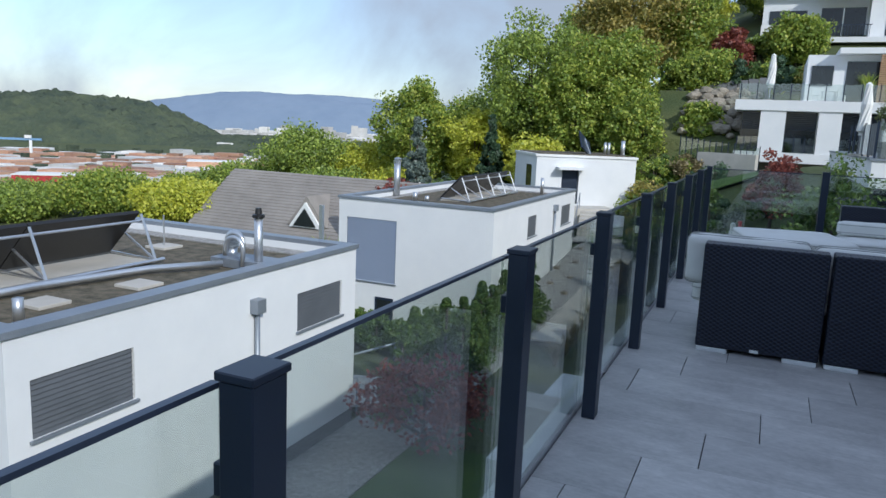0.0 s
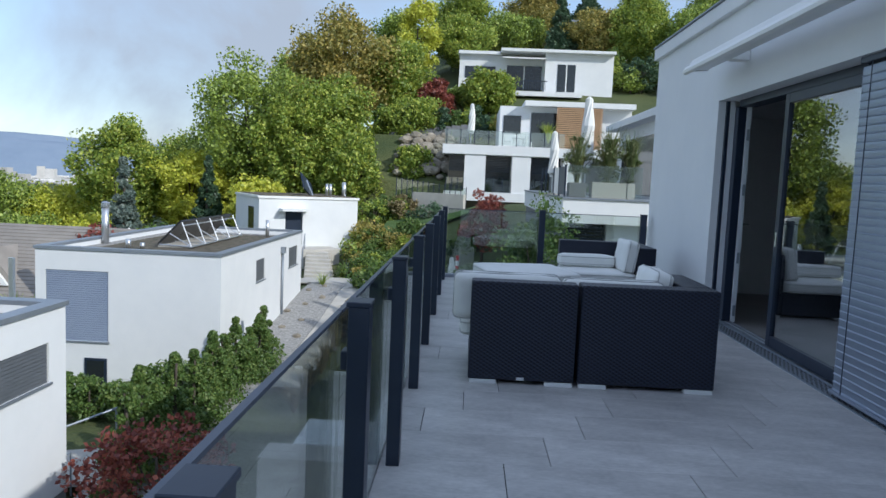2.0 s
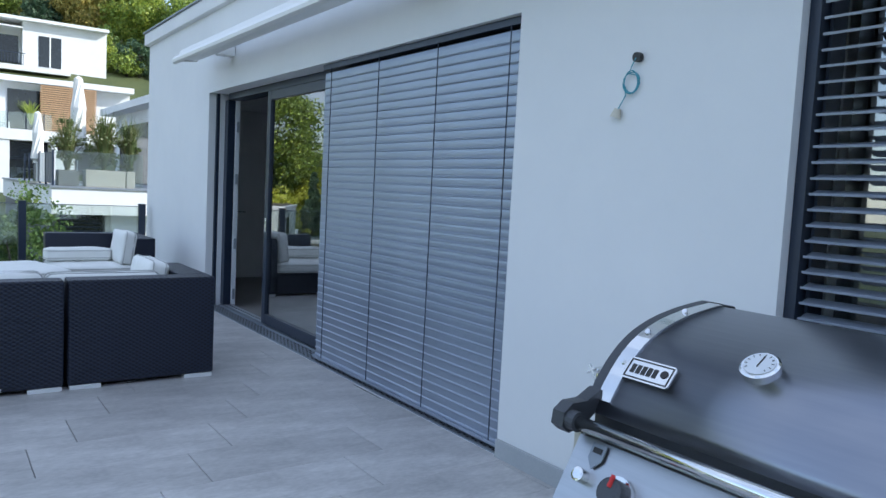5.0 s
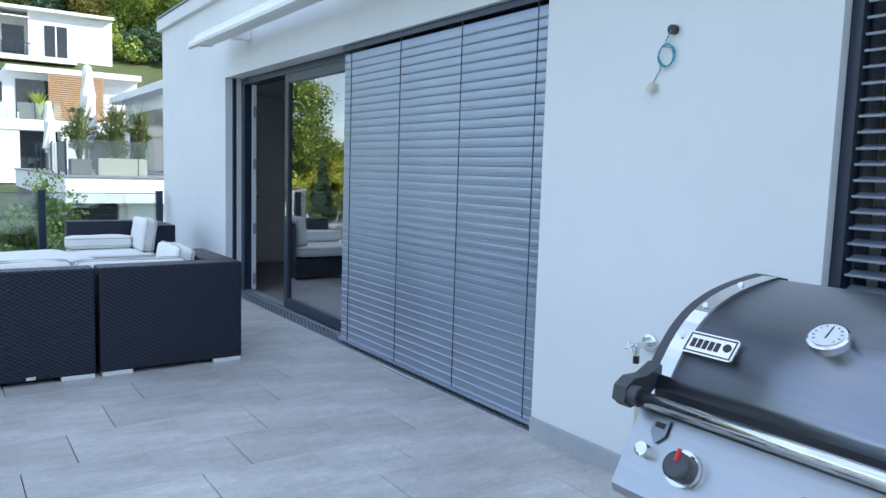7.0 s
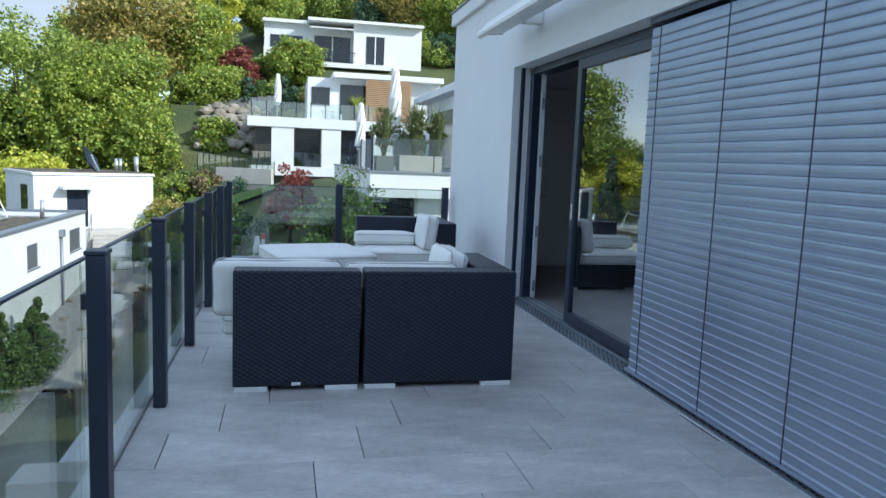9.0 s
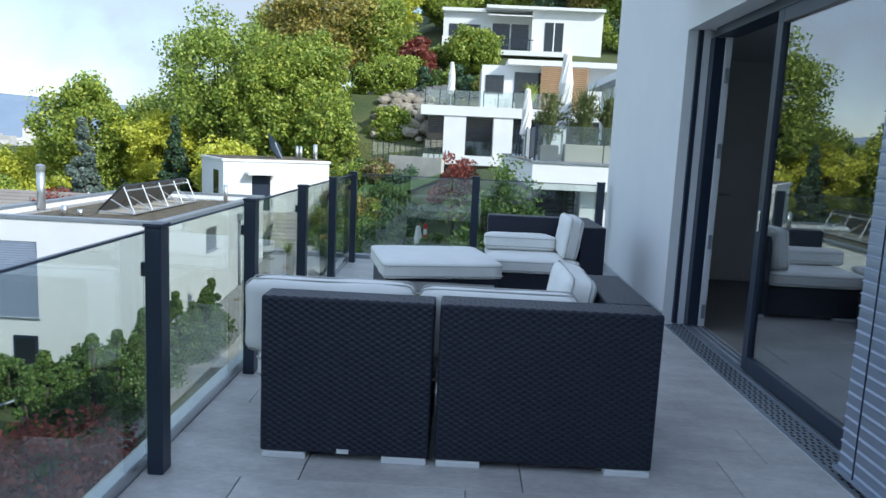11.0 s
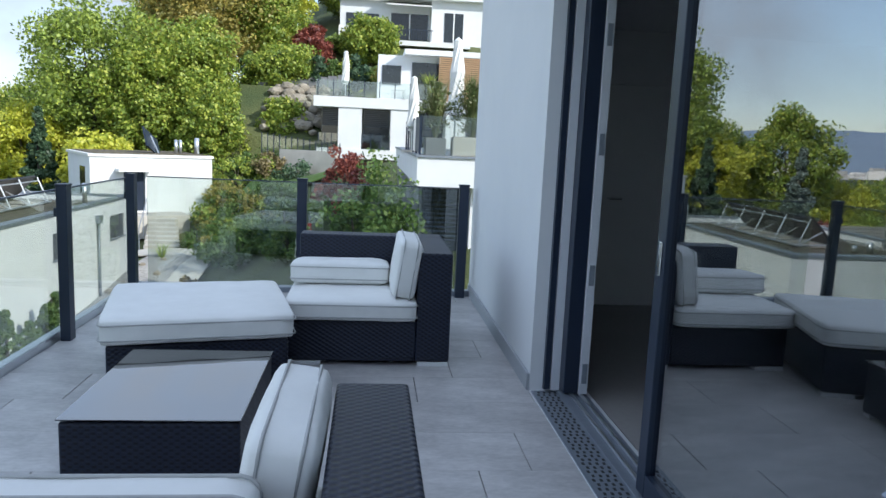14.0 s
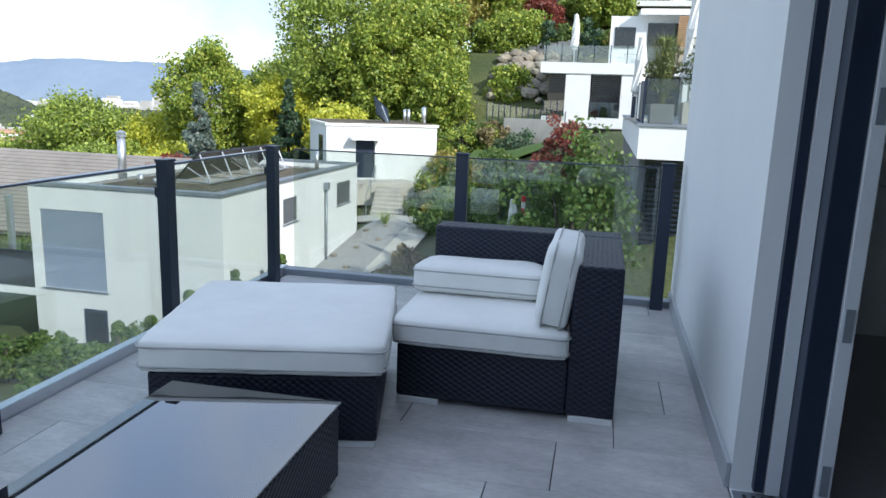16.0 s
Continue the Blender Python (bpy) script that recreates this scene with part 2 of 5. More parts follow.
def part(name, bm, material, parent=None, label="", smooth=False):
    """Links a bmesh in world coordinates as one mesh object, under a parent where given."""
    ob = new(name, as_mesh(name, bm, material, smooth) if isinstance(bm, bmesh.types.BMesh) else bm)
    if parent is not None:
        ob.parent = parent
        ob.matrix_parent_inverse = world_of(parent).inverted()
    if label:
        ob["label"] = label
    return ob


def thing(name, at, label, category, group="", kind=""):
    ob = new(name)
    ob.empty_display_size = 0.1
    ob.matrix_basis = Matrix.Translation(at)
    return tagged(ob, label, category, group, kind)


def setting(name, bm, material, label, smooth=False):
    return tagged(part(name, bm, material, None, label, smooth), label, name.split("_")[0], kind="structure")


def add_box(bm, x0, x1, y0, y1, z0, z1, bevel=0.0, seg=2, m=None):
    r = bmesh.ops.create_cube(bm, size=1)["verts"]
    mat = Matrix.Translation(((x0 + x1) / 2, (y0 + y1) / 2, (z0 + z1) / 2)) @ Matrix.Diagonal((abs(x1 - x0), abs(y1 - y0), abs(z1 - z0), 1))
    bmesh.ops.transform(bm, matrix=mat, verts=r)
    if bevel:
        edges = list({e for v in r for e in v.link_edges})
        out = bmesh.ops.bevel(bm, geom=edges, offset=bevel, segments=seg, affect="EDGES", profile=0.5)
        r = list({v for f in out["faces"] for v in f.verts} | {v for v in r if v.is_valid})
    if m is not None:
        bmesh.ops.transform(bm, matrix=m, verts=r)
    return bm


def box(x0, x1, y0, y1, z0, z1, bevel=0.0, seg=2, m=None):
    return add_box(bmesh.new(), x0, x1, y0, y1, z0, z1, bevel, seg, m)


def tube(points, radius, sides=8, radii=None, closed=False):
    """A round bar along points."""
    bm = bmesh.new()
    pts = [Vector(p) for p in points]
    rings = []
    for i, p in enumerate(pts):
        a, b = (pts[i - 1] if i or closed else p), (pts[(i + 1) % len(pts)] if i < len(pts) - 1 or closed else p)
        d = (b - a).normalized() if (b - a).length > 1e-6 else Vector((0, 0, 1))
        q = d.to_track_quat("Z", "Y")
        r = radii[i] if radii else radius
        rings.append([bm.verts.new(p + q @ Vector((r * math.cos(2 * math.pi * k / sides), r * math.sin(2 * math.pi * k / sides), 0))) for k in range(sides)])
    n = len(rings)
    for i in range(n if closed else n - 1):
        A, B = rings[i], rings[(i + 1) % n]
        for k in range(sides):
            bm.faces.new((A[k], A[(k + 1) % sides], B[(k + 1) % sides], B[k]))
    if not closed:
        bm.faces.new(rings[0][::-1])
        bm.faces.new(rings[-1])
    return bm


def prism(outline, axis, a, b, m=None):
    """A closed outline of (p, q) pushed along an axis from a to b. axis 'y': p is x, q is z. 'x': p is y, q is z. 'z': p is x, q is y."""
    bm = bmesh.new()
    put = {"y": lambda p, q, s: (p, s, q), "x": lambda p, q, s: (s, p, q), "z": lambda p, q, s: (p, q, s)}[axis]
    A, B = [bm.verts.new(put(p, q, a)) for p, q in outline], [bm.verts.new(put(p, q, b)) for p, q in outline]
    n = len(A)
    bm.faces.new(A)
    bm.faces.new(B[::-1])
    for i in range(n):
        bm.faces.new((A[i], B[i], B[(i + 1) % n], A[(i + 1) % n]))
    bmesh.ops.recalc_face_normals(bm, faces=bm.faces)
    if m is not None:
        bm.transform(m)
    return bm


def wall_with_holes(name, axis, at, thick, a0, a1, z0, z1, holes, material, parent=None, label=""):
    """A wall in the plane axis = at, from a0 to a1 along the other axis, with rectangular openings (b0, b1, h0, h1) cut through."""
    bm = bmesh.new()
    cuts_a = sorted({a0, a1, *(v for h in holes for v in h[:2])})
    cuts_z = sorted({z0, z1, *(v for h in holes for v in h[2:])})
    for i in range(len(cuts_a) - 1):
        for k in range(len(cuts_z) - 1):
            ca, cz = (cuts_a[i] + cuts_a[i + 1]) / 2, (cuts_z[k] + cuts_z[k + 1]) / 2
            if any(h[0] < ca < h[1] and h[2] < cz < h[3] for h in holes):
                continue
            if axis == "x":
                add_box(bm, at, at + thick, cuts_a[i], cuts_a[i + 1], cuts_z[k], cuts_z[k + 1])
            else:
                add_box(bm, cuts_a[i], cuts_a[i + 1], at, at + thick, cuts_z[k], cuts_z[k + 1])
    bmesh.ops.remove_doubles(bm, verts=bm.verts, dist=0.0005)
    seen = {}
    for f in list(bm.faces):
        seen.setdefault(tuple(sorted(v.index for v in f.verts)), []).append(f)
    bm.verts.index_update()
    seen = {}
    for f in bm.faces:
        seen.setdefault(tuple(sorted(v.index for v in f.verts)), []).append(f)
    bmesh.ops.delete(bm, geom=[f for fs in seen.values() if len(fs) > 1 for f in fs], context="FACES_ONLY")
    if parent is None:
        return setting(name, bm, material, label)
    return part(name, bm, material, parent, label)


# ---------- ground ----------
def sstep(v, a, b):
    t = min(1.0, max(0.0, (v - a) / (b - a)))
    return t * t * (3 - 2 * t)


def ground_z(x, y):
    z = float(np.interp(y, (-50, 16, 24, 32, 37, 42, 49, 60), (-6, -6, -5.8, -5.2, -4.6, -4.5, -3.45, -3.2)))
    z += 0.5 * min(max(x + 4.5, 0), 14) * sstep(y, 14, 26) * (1 - sstep(y, 42, 58))
    z += sstep(x, -32, 0) * float(np.interp(y, (50, 58, 70, 82, 130, 260), (0, 0.8, 7, 14, 30, 52)))
    z += 1.3 * sstep(y, 43, 48) * (1 - sstep(y, 53, 58)) * sstep(x, -8, -5) * (1 - sstep(x, 2, 6))
    z -= 0.12 * max(0, min(-8 - x, 20))
    z -= 52 * sstep(-x, 30, 330)
    z -= 40 * sstep(y, 160, 600) * (1 - sstep(x, -60, 60))
    return max(z, -62.0)


def axis_steps(near, far, first, grow):
    out, v, s = [], near, first
    while v < far:
        out.append(v)
        v += s
        s *= grow
    return out + [far]


xs = sorted({-v for v in axis_steps(12, 4500, 1.5, 1.13)} | set(range(-12, 17)) | set(axis_steps(17, 3000, 2, 1.25)))
ys = sorted({-v for v in axis_steps(10, 3000, 3, 1.3)} | set(range(-10, 61)) | set(axis_steps(61, 4800, 1.5, 1.13)))
gv = [(x, y, ground_z(x, y) + (0.12 * noise.noise((x * 0.3, y * 0.3, 0)) if max(abs(x), abs(y)) < 200 else 0)) for y in ys for x in xs]
nx = len(xs)
gf = [(j * nx + i, j * nx + i + 1, (j + 1) * nx + i + 1, (j + 1) * nx + i) for j in range(len(ys) - 1) for i in range(nx - 1)]
gm = bpy.data.meshes.new("ground")
gm.from_pydata(gv, [], gf)
gm.materials.append(M_grass)
gm.polygons.foreach_set("use_smooth", [True] * len(gf))
tagged(new("ground", gm), "sloping hillside meadow falling to the valley", "ground", kind="structure")


def strip(name, x0, x1, y0, y1, material, label, lift=0.16, bend=0.0, step=0.7):
    """A thin slab laid on the ground."""
    bm = bmesh.new()
    n, k = max(2, int((y1 - y0) / step)), max(1, int((x1 - x0) / step))
    rows = []
    for j in range(n + 1):
        y = y0 + (y1 - y0) * j / n
        off = bend * sstep(y, y0 + 0.6 * (y1 - y0), y1)
        rows.append([bm.verts.new((x0 + off + (x1 - x0) * i / k, y, ground_z(x0 + off + (x1 - x0) * i / k, y) + lift)) for i in range(k + 1)])
    for A, B in zip(rows, rows[1:]):
        for i in range(k):
            bm.faces.new((A[i], A[i + 1], B[i + 1], B[i]))
    top = list(bm.faces)
    ext = bmesh.ops.extrude_face_region(bm, geom=top)
    bmesh.ops.translate(bm, verts=[v for v in ext["geom"] if isinstance(v, bmesh.types.BMVert)], vec=(0, 0, 0.05))
    bmesh.ops.recalc_face_normals(bm, faces=bm.faces)
    return setting(name, bm, material, label)


strip("gravel_bed", -8.0, -6.1, 5, 39.2, M_gravel, "grey gravel strip beside the white houses")
strip("path", -6.08, -4.9, 24, 41, M_conc, "pale concrete footpath along the gravel")
strip("path_crossing", -9.4, -6.1, 39.25, 41.0, M_conc, "pale concrete landing below the garden steps")
strip("lawn_lower", -6.08, -0.4, 6, 15.2, M_lawn, "shaded mown lawn between the houses")
strip("lawn_upper", -5.5, 1.0, 46.5, 52, M_lawn, "sunlit mown lawn on the slope", 0.3)

# ---------- own terrace: slab, facade, room ----------
setting("terrace_slab", box(-0.17, 3.4, -4.0, 11.82, -0.35, -0.012), M_joint, "concrete terrace slab under the tiles")
setting("wall_below_terrace", box(-0.12, 3.0, -4.0, 11.6, -7.0, -0.352), M_render, "white rendered wall carrying the terrace")
OPEN = [(3.667, 9.045, 0.0, 2.47), (0.1, 2.09, 0.0, 2.47)]
wall_with_holes("wall_facade", "x", 3.05, 0.36, -4.0, 11.86, -0.011, 3.36, OPEN, M_render, None, "white rendered facade with wide glazed openings")
setting("parapet_cap", box(2.99, 3.5, -4.0, 11.93, 3.362, 3.53, 0.012), M_render, "white parapet band along the roof edge")
setting("roof_flashing", box(2.97, 3.52, -4.0, 11.95, 3.532, 3.555, 0.004), M_flash, "grey metal flashing on the parapet")
setting("ceiling", box(3.42, 9.4, -4.0, 11.86, 2.55, 3.36), M_room, "white plaster ceiling of the living room")
setting("room_floor", box(3.42, 9.4, -4.0, 11.86, -0.35, -0.005), M_roomfloor, "dark grey stone floor of the living room")
setting("wall_room_back", box(7.2, 7.5, -4.0, 11.86, -0.004, 2.548), M_room, "white plaster back wall of the room")
setting("wall_room_side", box(3.42, 9.19, 11.5, 11.86, -0.004, 2.548), M_room, "white plaster side wall of the room")
setting("wall_room_end", box(3.42, 9.19, -4.0, -3.7, -0.004, 2.548), M_room, "white plaster end wall of the room")
setting("baseboard_room", box(3.45, 9.19, 11.485, 11.498, 0, 0.09), M_skirt, "grey tile baseboard in the room")
setting("wall_terrace_end", box(-0.12, 3.4, -4.3, -4.01, -7, 3.3), M_render, "white rendered end wall of the terrace")

door = thing("door_room", (4.5, 11.45, 0), "white interior door in a white frame", "door", kind="structure")
part("door_leaf", box(4.18, 5.0, 11.46, 11.498, 0.0, 2.06, 0.004), M_whitep, door)
part("door_frame", box(4.06, 4.175, 11.43, 11.498, 0.0, 2.14, 0.004), M_whitep, door, "white door frame")
part("door_handle", tube([(4.26, 11.46, 1.02), (4.26, 11.41, 1.02), (4.38, 11.41, 1.02)], 0.011, 8), M_chrome, door, "steel lever handle")
sw = thing("wall_socket", (3.9, 11.49, 0.3), "white wall socket above the baseboard", "socket")
part("plate", box(3.86, 3.94, 11.49, 11.4985, 0.26, 0.34, 0.002), M_whitep, sw)
part("insert", box(3.88, 3.92, 11.484, 11.4895, 0.28, 0.32, 0.002), M_flash, sw)

# skirting along the facade foot
for k, (a, b) in enumerate(((9.05, 11.8), (2.1, 3.66))):
    setting("baseboard_facade_%d" % (k + 1), box(3.03, 3.048, a, b, 0.0, 0.105, 0.002), M_skirt, "grey tile skirting at the foot of the facade")

# drain grate with punched slots, and sill
drain = thing("drain_grate", (3.12, 6.3, 0.0), "perforated metal drain grate along the glazed front", "drain", kind="structure")
bm = bmesh.new()
add_box(bm, 3.055, 3.205, 3.68, 9.02, -0.01, 0.006, 0.0)
part("grate_plate", bm, M_flash, drain)
bm = bmesh.new()
yy, row = 3.72, 0
while yy < 8.99:
    for i in range(4):
        xx = 3.078 + i * 0.034 + (0.010 if row % 2 else 0)
        add_box(bm, xx, xx + 0.013, yy, yy + 0.024, 0.006, 0.0075)
    yy += 0.042
    row += 1
slots = part("grate_slots", bm, M_joint, drain, "dark punched slots")
tagged(slots, kind="stuff")
setting("door_sill", box(3.207, 3.37, 3.68, 9.03, -0.008, 0.022, 0.004), M_flash, "grey metal sill of the sliding door")
bm = bmesh.new()
for xx in (3.262, 3.318):
    add_box(bm, xx, xx + 0.018, 3.7, 9.0, 0.022, 0.034, 0.002)
setting("door_track", bm, M_alu, "aluminium running tracks on the sill")

# sliding door
sd = thing("sliding_door", (3.3, 8.0, 0.02), "anthracite framed sliding glass door standing half open", "door", kind="structure")
part("side_guide", box(3.13, 3.165, 9.005, 9.043, 0.02, 2.468), M_anth, sd, "dark blind guide rail")
part("outer_jamb", box(3.17, 3.22, 8.99, 9.043, 0.02, 2.468), M_jamb, sd, "pale jamb strip")
part("frame_stile", box(3.222, 3.31, 8.90, 9.043, 0.034, 2.40, 0.004), M_anth, sd)
part("lock_stile", box(3.312, 3.362, 8.885, 9.043, 0.034, 2.40, 0.003), M_jamb, sd, "pale locking profile")
for zz in (0.16, 0.75, 1.5, 2.1):
    part("striker", box(3.322, 3.352, 8.880, 8.8845, zz - 0.06, zz + 0.06, 0.001), M_flash, sd, "steel striker plate")
part("head_frame", box(3.222, 3.40, 3.69, 8.88, 2.40, 2.468), M_anth, sd)


def glazed_leaf(name, x0, x1, y0, y1, z0, z1, parent):
    leaf = part(name, box(x0, x1, y1 - 0.085, y1, z0, z1, 0.004), M_anth, parent, "anthracite leaf frame")
    part("stile", box(x0, x1, y0, y0 + 0.085, z0, z1, 0.004), M_anth, leaf)
    part("rail", box(x0, x1, y0 + 0.086, y1 - 0.086, z0, z0 + 0.10, 0.004), M_anth, leaf)
    part("rail", box(x0, x1, y0 + 0.086, y1 - 0.086, z1 - 0.09, z1, 0.004), M_anth, leaf)
    p = part("pane", box((x0 + x1) / 2 - 0.006, (x0 + x1) / 2 + 0.006, y0 + 0.08, y1 - 0.08, z0 + 0.095, z1 - 0.085), M_pane, leaf, "reflecting glass pane")
    p.visible_shadow = False
    return leaf


lf = glazed_leaf("leaf", 3.225, 3.285, 6.02, 7.715, 0.036, 2.40, sd)
part("pull_handle", box(3.217, 3.2245, 7.65, 7.68, 0.98, 1.12, 0.003), M_chrome, lf, "recessed steel pull")
glazed_leaf("leaf", 3.31, 3.37, 3.70, 6.10, 0.036, 2.40, sd)


def slat_mesh(name, length, tilt, depth=0.067):
    """One crimped blind slat lying along y, centred on its middle."""
    bm = bmesh.new()
    prof = [(-0.5, 0.04), (-0.49, 0.15), (-0.46, 0.16), (-0.34, 0.01), (-0.1, 0.03), (0.15, 0.03), (0.36, 0.0), (0.5, -0.02)]
    ca, sa = math.cos(tilt), math.sin(tilt)
    for off in (0.0,):
        A = [bm.verts.new(((p * ca - q * sa) * depth, -length / 2, (p * sa + q * ca) * depth)) for p, q in prof]
        B = [bm.verts.new(((p * ca - q * sa) * depth, length / 2, (p * sa + q * ca) * depth)) for p, q in prof]
        C = [bm.verts.new((v.co.x + 0.0014, v.co.y, v.co.z - 0.0014)) for v in A]
        D = [bm.verts.new((v.co.x + 0.0014, v.co.y, v.co.z - 0.0014)) for v in B]
        for P, Q in ((A, B), (D, C)):
            for i in range(len(prof) - 1):
                bm.faces.new((P[i], P[i + 1], Q[i + 1], Q[i]))
    bmesh.ops.recalc_face_normals(bm, faces=bm.faces)
    return as_mesh(name, bm, M_slat)


def blind(name, x, y0, y1, z0, z1, tilt, label, cords):
    b = thing(name, (x, (y0 + y1) / 2, z0), label, "blind")
    me = slat_mesh("slat", y1 - y0 - 0.02, tilt)
    n = int((z1 - z0 - 0.05) / 0.0585)
    for i in range(n):
        s = part("slat", me, None, b)
        s.matrix_basis = Matrix.Translation((x, (y0 + y1) / 2, z0 + 0.055 + 0.0585 * i))
    part("bottom_bar", box(x - 0.035, x + 0.035, y0 + 0.01, y1 - 0.01, z0, z0 + 0.022, 0.004), M_slat, b)
    part("head_box", box(x - 0.02, x + 0.06, y0 + 0.002, y1 - 0.002, z1 - 0.03, z1 + 0.012), M_anth, b)
    for c in cords:
        part("ladder_cord", tube([(x - 0.043, c, z0 + 0.03), (x - 0.043, c, z1 - 0.03)], 0.004, 5), M_anth, b, "dark ladder cord")
    for e in (y0 + 0.006, y1 - 0.006):
        part("guide", box(x + 0.03, x + 0.055, e - 0.006, e + 0.006, z0, z1), M_anth, b)
    return b


blind("venetian_blind", 3.105, 3.675, 6.165, 0.03, 2.455, radians(91), "closed grey-blue aluminium venetian blind over the glazing", (3.76, 4.47, 5.21, 5.965))
blind("venetian_blind", 3.13, 0.11, 2.04, 0.03, 2.455, radians(22), "open grey-blue venetian blind in an anthracite frame", (0.4, 1.1))
wd = thing("window_side", (3.3, 1.05, 0), "dark framed window behind an open blind", "window", kind="structure")
part("window_frame", box(3.10, 3.30, 2.045, 2.088, 0.0, 2.468), M_anth, wd)
part("pane", box(3.345, 3.357, 0.11, 2.02, 0.02, 2.46), M_pane, wd)

# awning cassette above the doors
aw = thing("awning", (2.9, 5.5, 2.75), "white retracted cassette awning under the roof edge", "awning")
part("cassette", prism([(2.87, 2.905), (2.76, 2.91), (2.69, 2.88), (2.665, 2.82), (2.70, 2.775), (2.87, 2.79)], "y", -1.5, 8.93), M_whitep, aw)
part("front_bar", prism([(2.70, 2.835), (2.625, 2.80), (2.60, 2.765), (2.605, 2.735), (2.64, 2.722), (2.70, 2.755)], "y", -1.5, 8.95), M_whitep, aw, "rounded white front bar")
part("end_cap", prism([(2.88, 2.915), (2.76, 2.92), (2.62, 2.80), (2.62, 2.73), (2.70, 2.765), (2.88, 2.78)], "y", 8.951, 8.975), M_whitep, aw)
for yb in (8.2, 4.5, 1.0):
    part("bracket", box(2.871, 3.046, yb, yb + 0.14, 2.78, 2.90, 0.006), M_whitep, aw)

# wall cable, tap
cb = thing("wall_cable", (3.04, 2.84, 2.0), "coiled blue lamp cable hanging from the wall with a connector", "cable")
part("outlet", tube([(3.046, 2.83, 2.13), (3.02, 2.83, 2.128)], 0.022, 12), M_black, cb, "black cable outlet")
pts = [(3.02, 2.83, 2.125), (3.03, 2.86, 2.09), (3.035, 2.875, 2.06)]
for k in range(40):
    a = k / 40 * 2 * math.pi * 2.6
    pts.append((3.035 - 0.004 * math.sin(a * 0.7), 2.86 + (0.042 + 0.005 * math.sin(a * 0.37)) * math.cos(a + 2.6), 2.02 + (0.05 + 0.004 * math.cos(a * 0.6)) * math.sin(a + 2.6)))
pts += [(3.03, 2.885, 1.96), (3.03, 2.905, 1.93), (3.03, 2.925, 1.90)]
part("cable", tube(pts, 0.0028, 6), M_blue, cb)
part("connector", tube([(3.03, 2.925, 1.905), (3.028, 2.935, 1.865)], 0.02, 10, radii=[0.014, 0.027]), M_cream, cb, "cream plastic connector")
tp = thing("water_tap", (3.0, 2.86, 0.70), "chrome outdoor water tap on the facade", "tap")
part("rosette", tube([(3.048, 2.86, 0.70), (3.035, 2.86, 0.70), (3.03, 2.86, 0.70)], 0.035, 16, radii=[0.042, 0.042, 0.03]), M_chrome, tp)
part("body", tube([(3.035, 2.86, 0.70), (2.94, 2.86, 0.695)], 0.015, 12), M_chrome, tp)
part("spout", tube([(2.955, 2.86, 0.70), (2.95, 2.86, 0.65)], 0.012, 10), M_chrome, tp)
part("hose_union", tube([(2.95, 2.86, 0.65), (2.95, 2.86, 0.615)], 0.015, 10), M_black, tp, "black hose union")
part("valve", tube([(2.94, 2.86, 0.695), (2.905, 2.86, 0.70)], 0.009, 8), M_chrome, tp)
part("cross_handle", tube([(2.905, 2.835, 0.715), (2.905, 2.885, 0.685)], 0.006, 8), M_chrome, tp)
part("cross_handle", tube([(2.905, 2.845, 0.675), (2.905, 2.875, 0.725)], 0.006, 8), M_chrome, tp)

# ---------- railing ----------
POST_Y = [0.26, 1.665, 3.06, 4.41, 5.80, 7.17, 8.605, 9.985, 11.405]


def post_at(x, y, along):
    p = thing("railing_post", (x, y, 0), "anthracite steel railing post with a flat cap", "post", "posts of the terrace railing")
    a, b = (0.034, 0.045) if along == "y" else (0.045, 0.034)
    part("upright", box(x - a, x + a, y - b, y + b, 0.0, 1.066, 0.003, 1), M_anth, p)
    part("cap", box(x - a - 0.005, x + a + 0.005, y - b - 0.005, y + b + 0.005, 1.066, 1.082, 0.0025, 1), M_anth, p)
    part("clamp", box(x - a - 0.022, x - a, y - 0.035, y + 0.035, 0.86, 0.92, 0.003, 1) if along == "y" else box(x - 0.035, x + 0.035, y + b, y + b + 0.022, 0.86, 0.92, 0.003, 1), M_anth, p)


for y in POST_Y:
    post_at(0.028 - 0.0035 * y, y, "y")
for x in (1.43, 2.93):
    post_at(x, 11.64, "x")


def glass_panel(x0, x1, y0, y1):
    g = thing("glass_panel", ((x0 + x1) / 2, (y0 + y1) / 2, 0.05), "grey-tinted glass balustrade panel with a slim edge trim", "glass panel", "panes of the terrace railing")
    p = part("pane", box(x0, x1, y0, y1, 0.065, 1.035), M_railglass, g)
    p.visible_shadow = False
    part("edge_trim", box(x0 - 0.003, x1 + 0.003, y0, y1, 1.036, 1.046), M_trim, g)


for a, b in zip(POST_Y, POST_Y[1:]):
    glass_panel(-0.056, -0.044, a + 0.006, b - 0.006)
glass_panel(0.03, 1.424, 11.70, 11.712)
glass_panel(1.436, 2.924, 11.70, 11.712)
setting("rail_channel_long", prism([(-0.155, -0.05), (-0.155, 0.035), (-0.115, 0.062), (-0.062, 0.062), (-0.062, -0.05)], "y", -3.9, 11.78), M_alu, "grey metal edge channel under the glass")
setting("rail_channel_end", box(-0.15, 3.04, 11.69, 11.80, -0.05, 0.05, 0.006), M_flash, "grey metal edge channel across the terrace end")

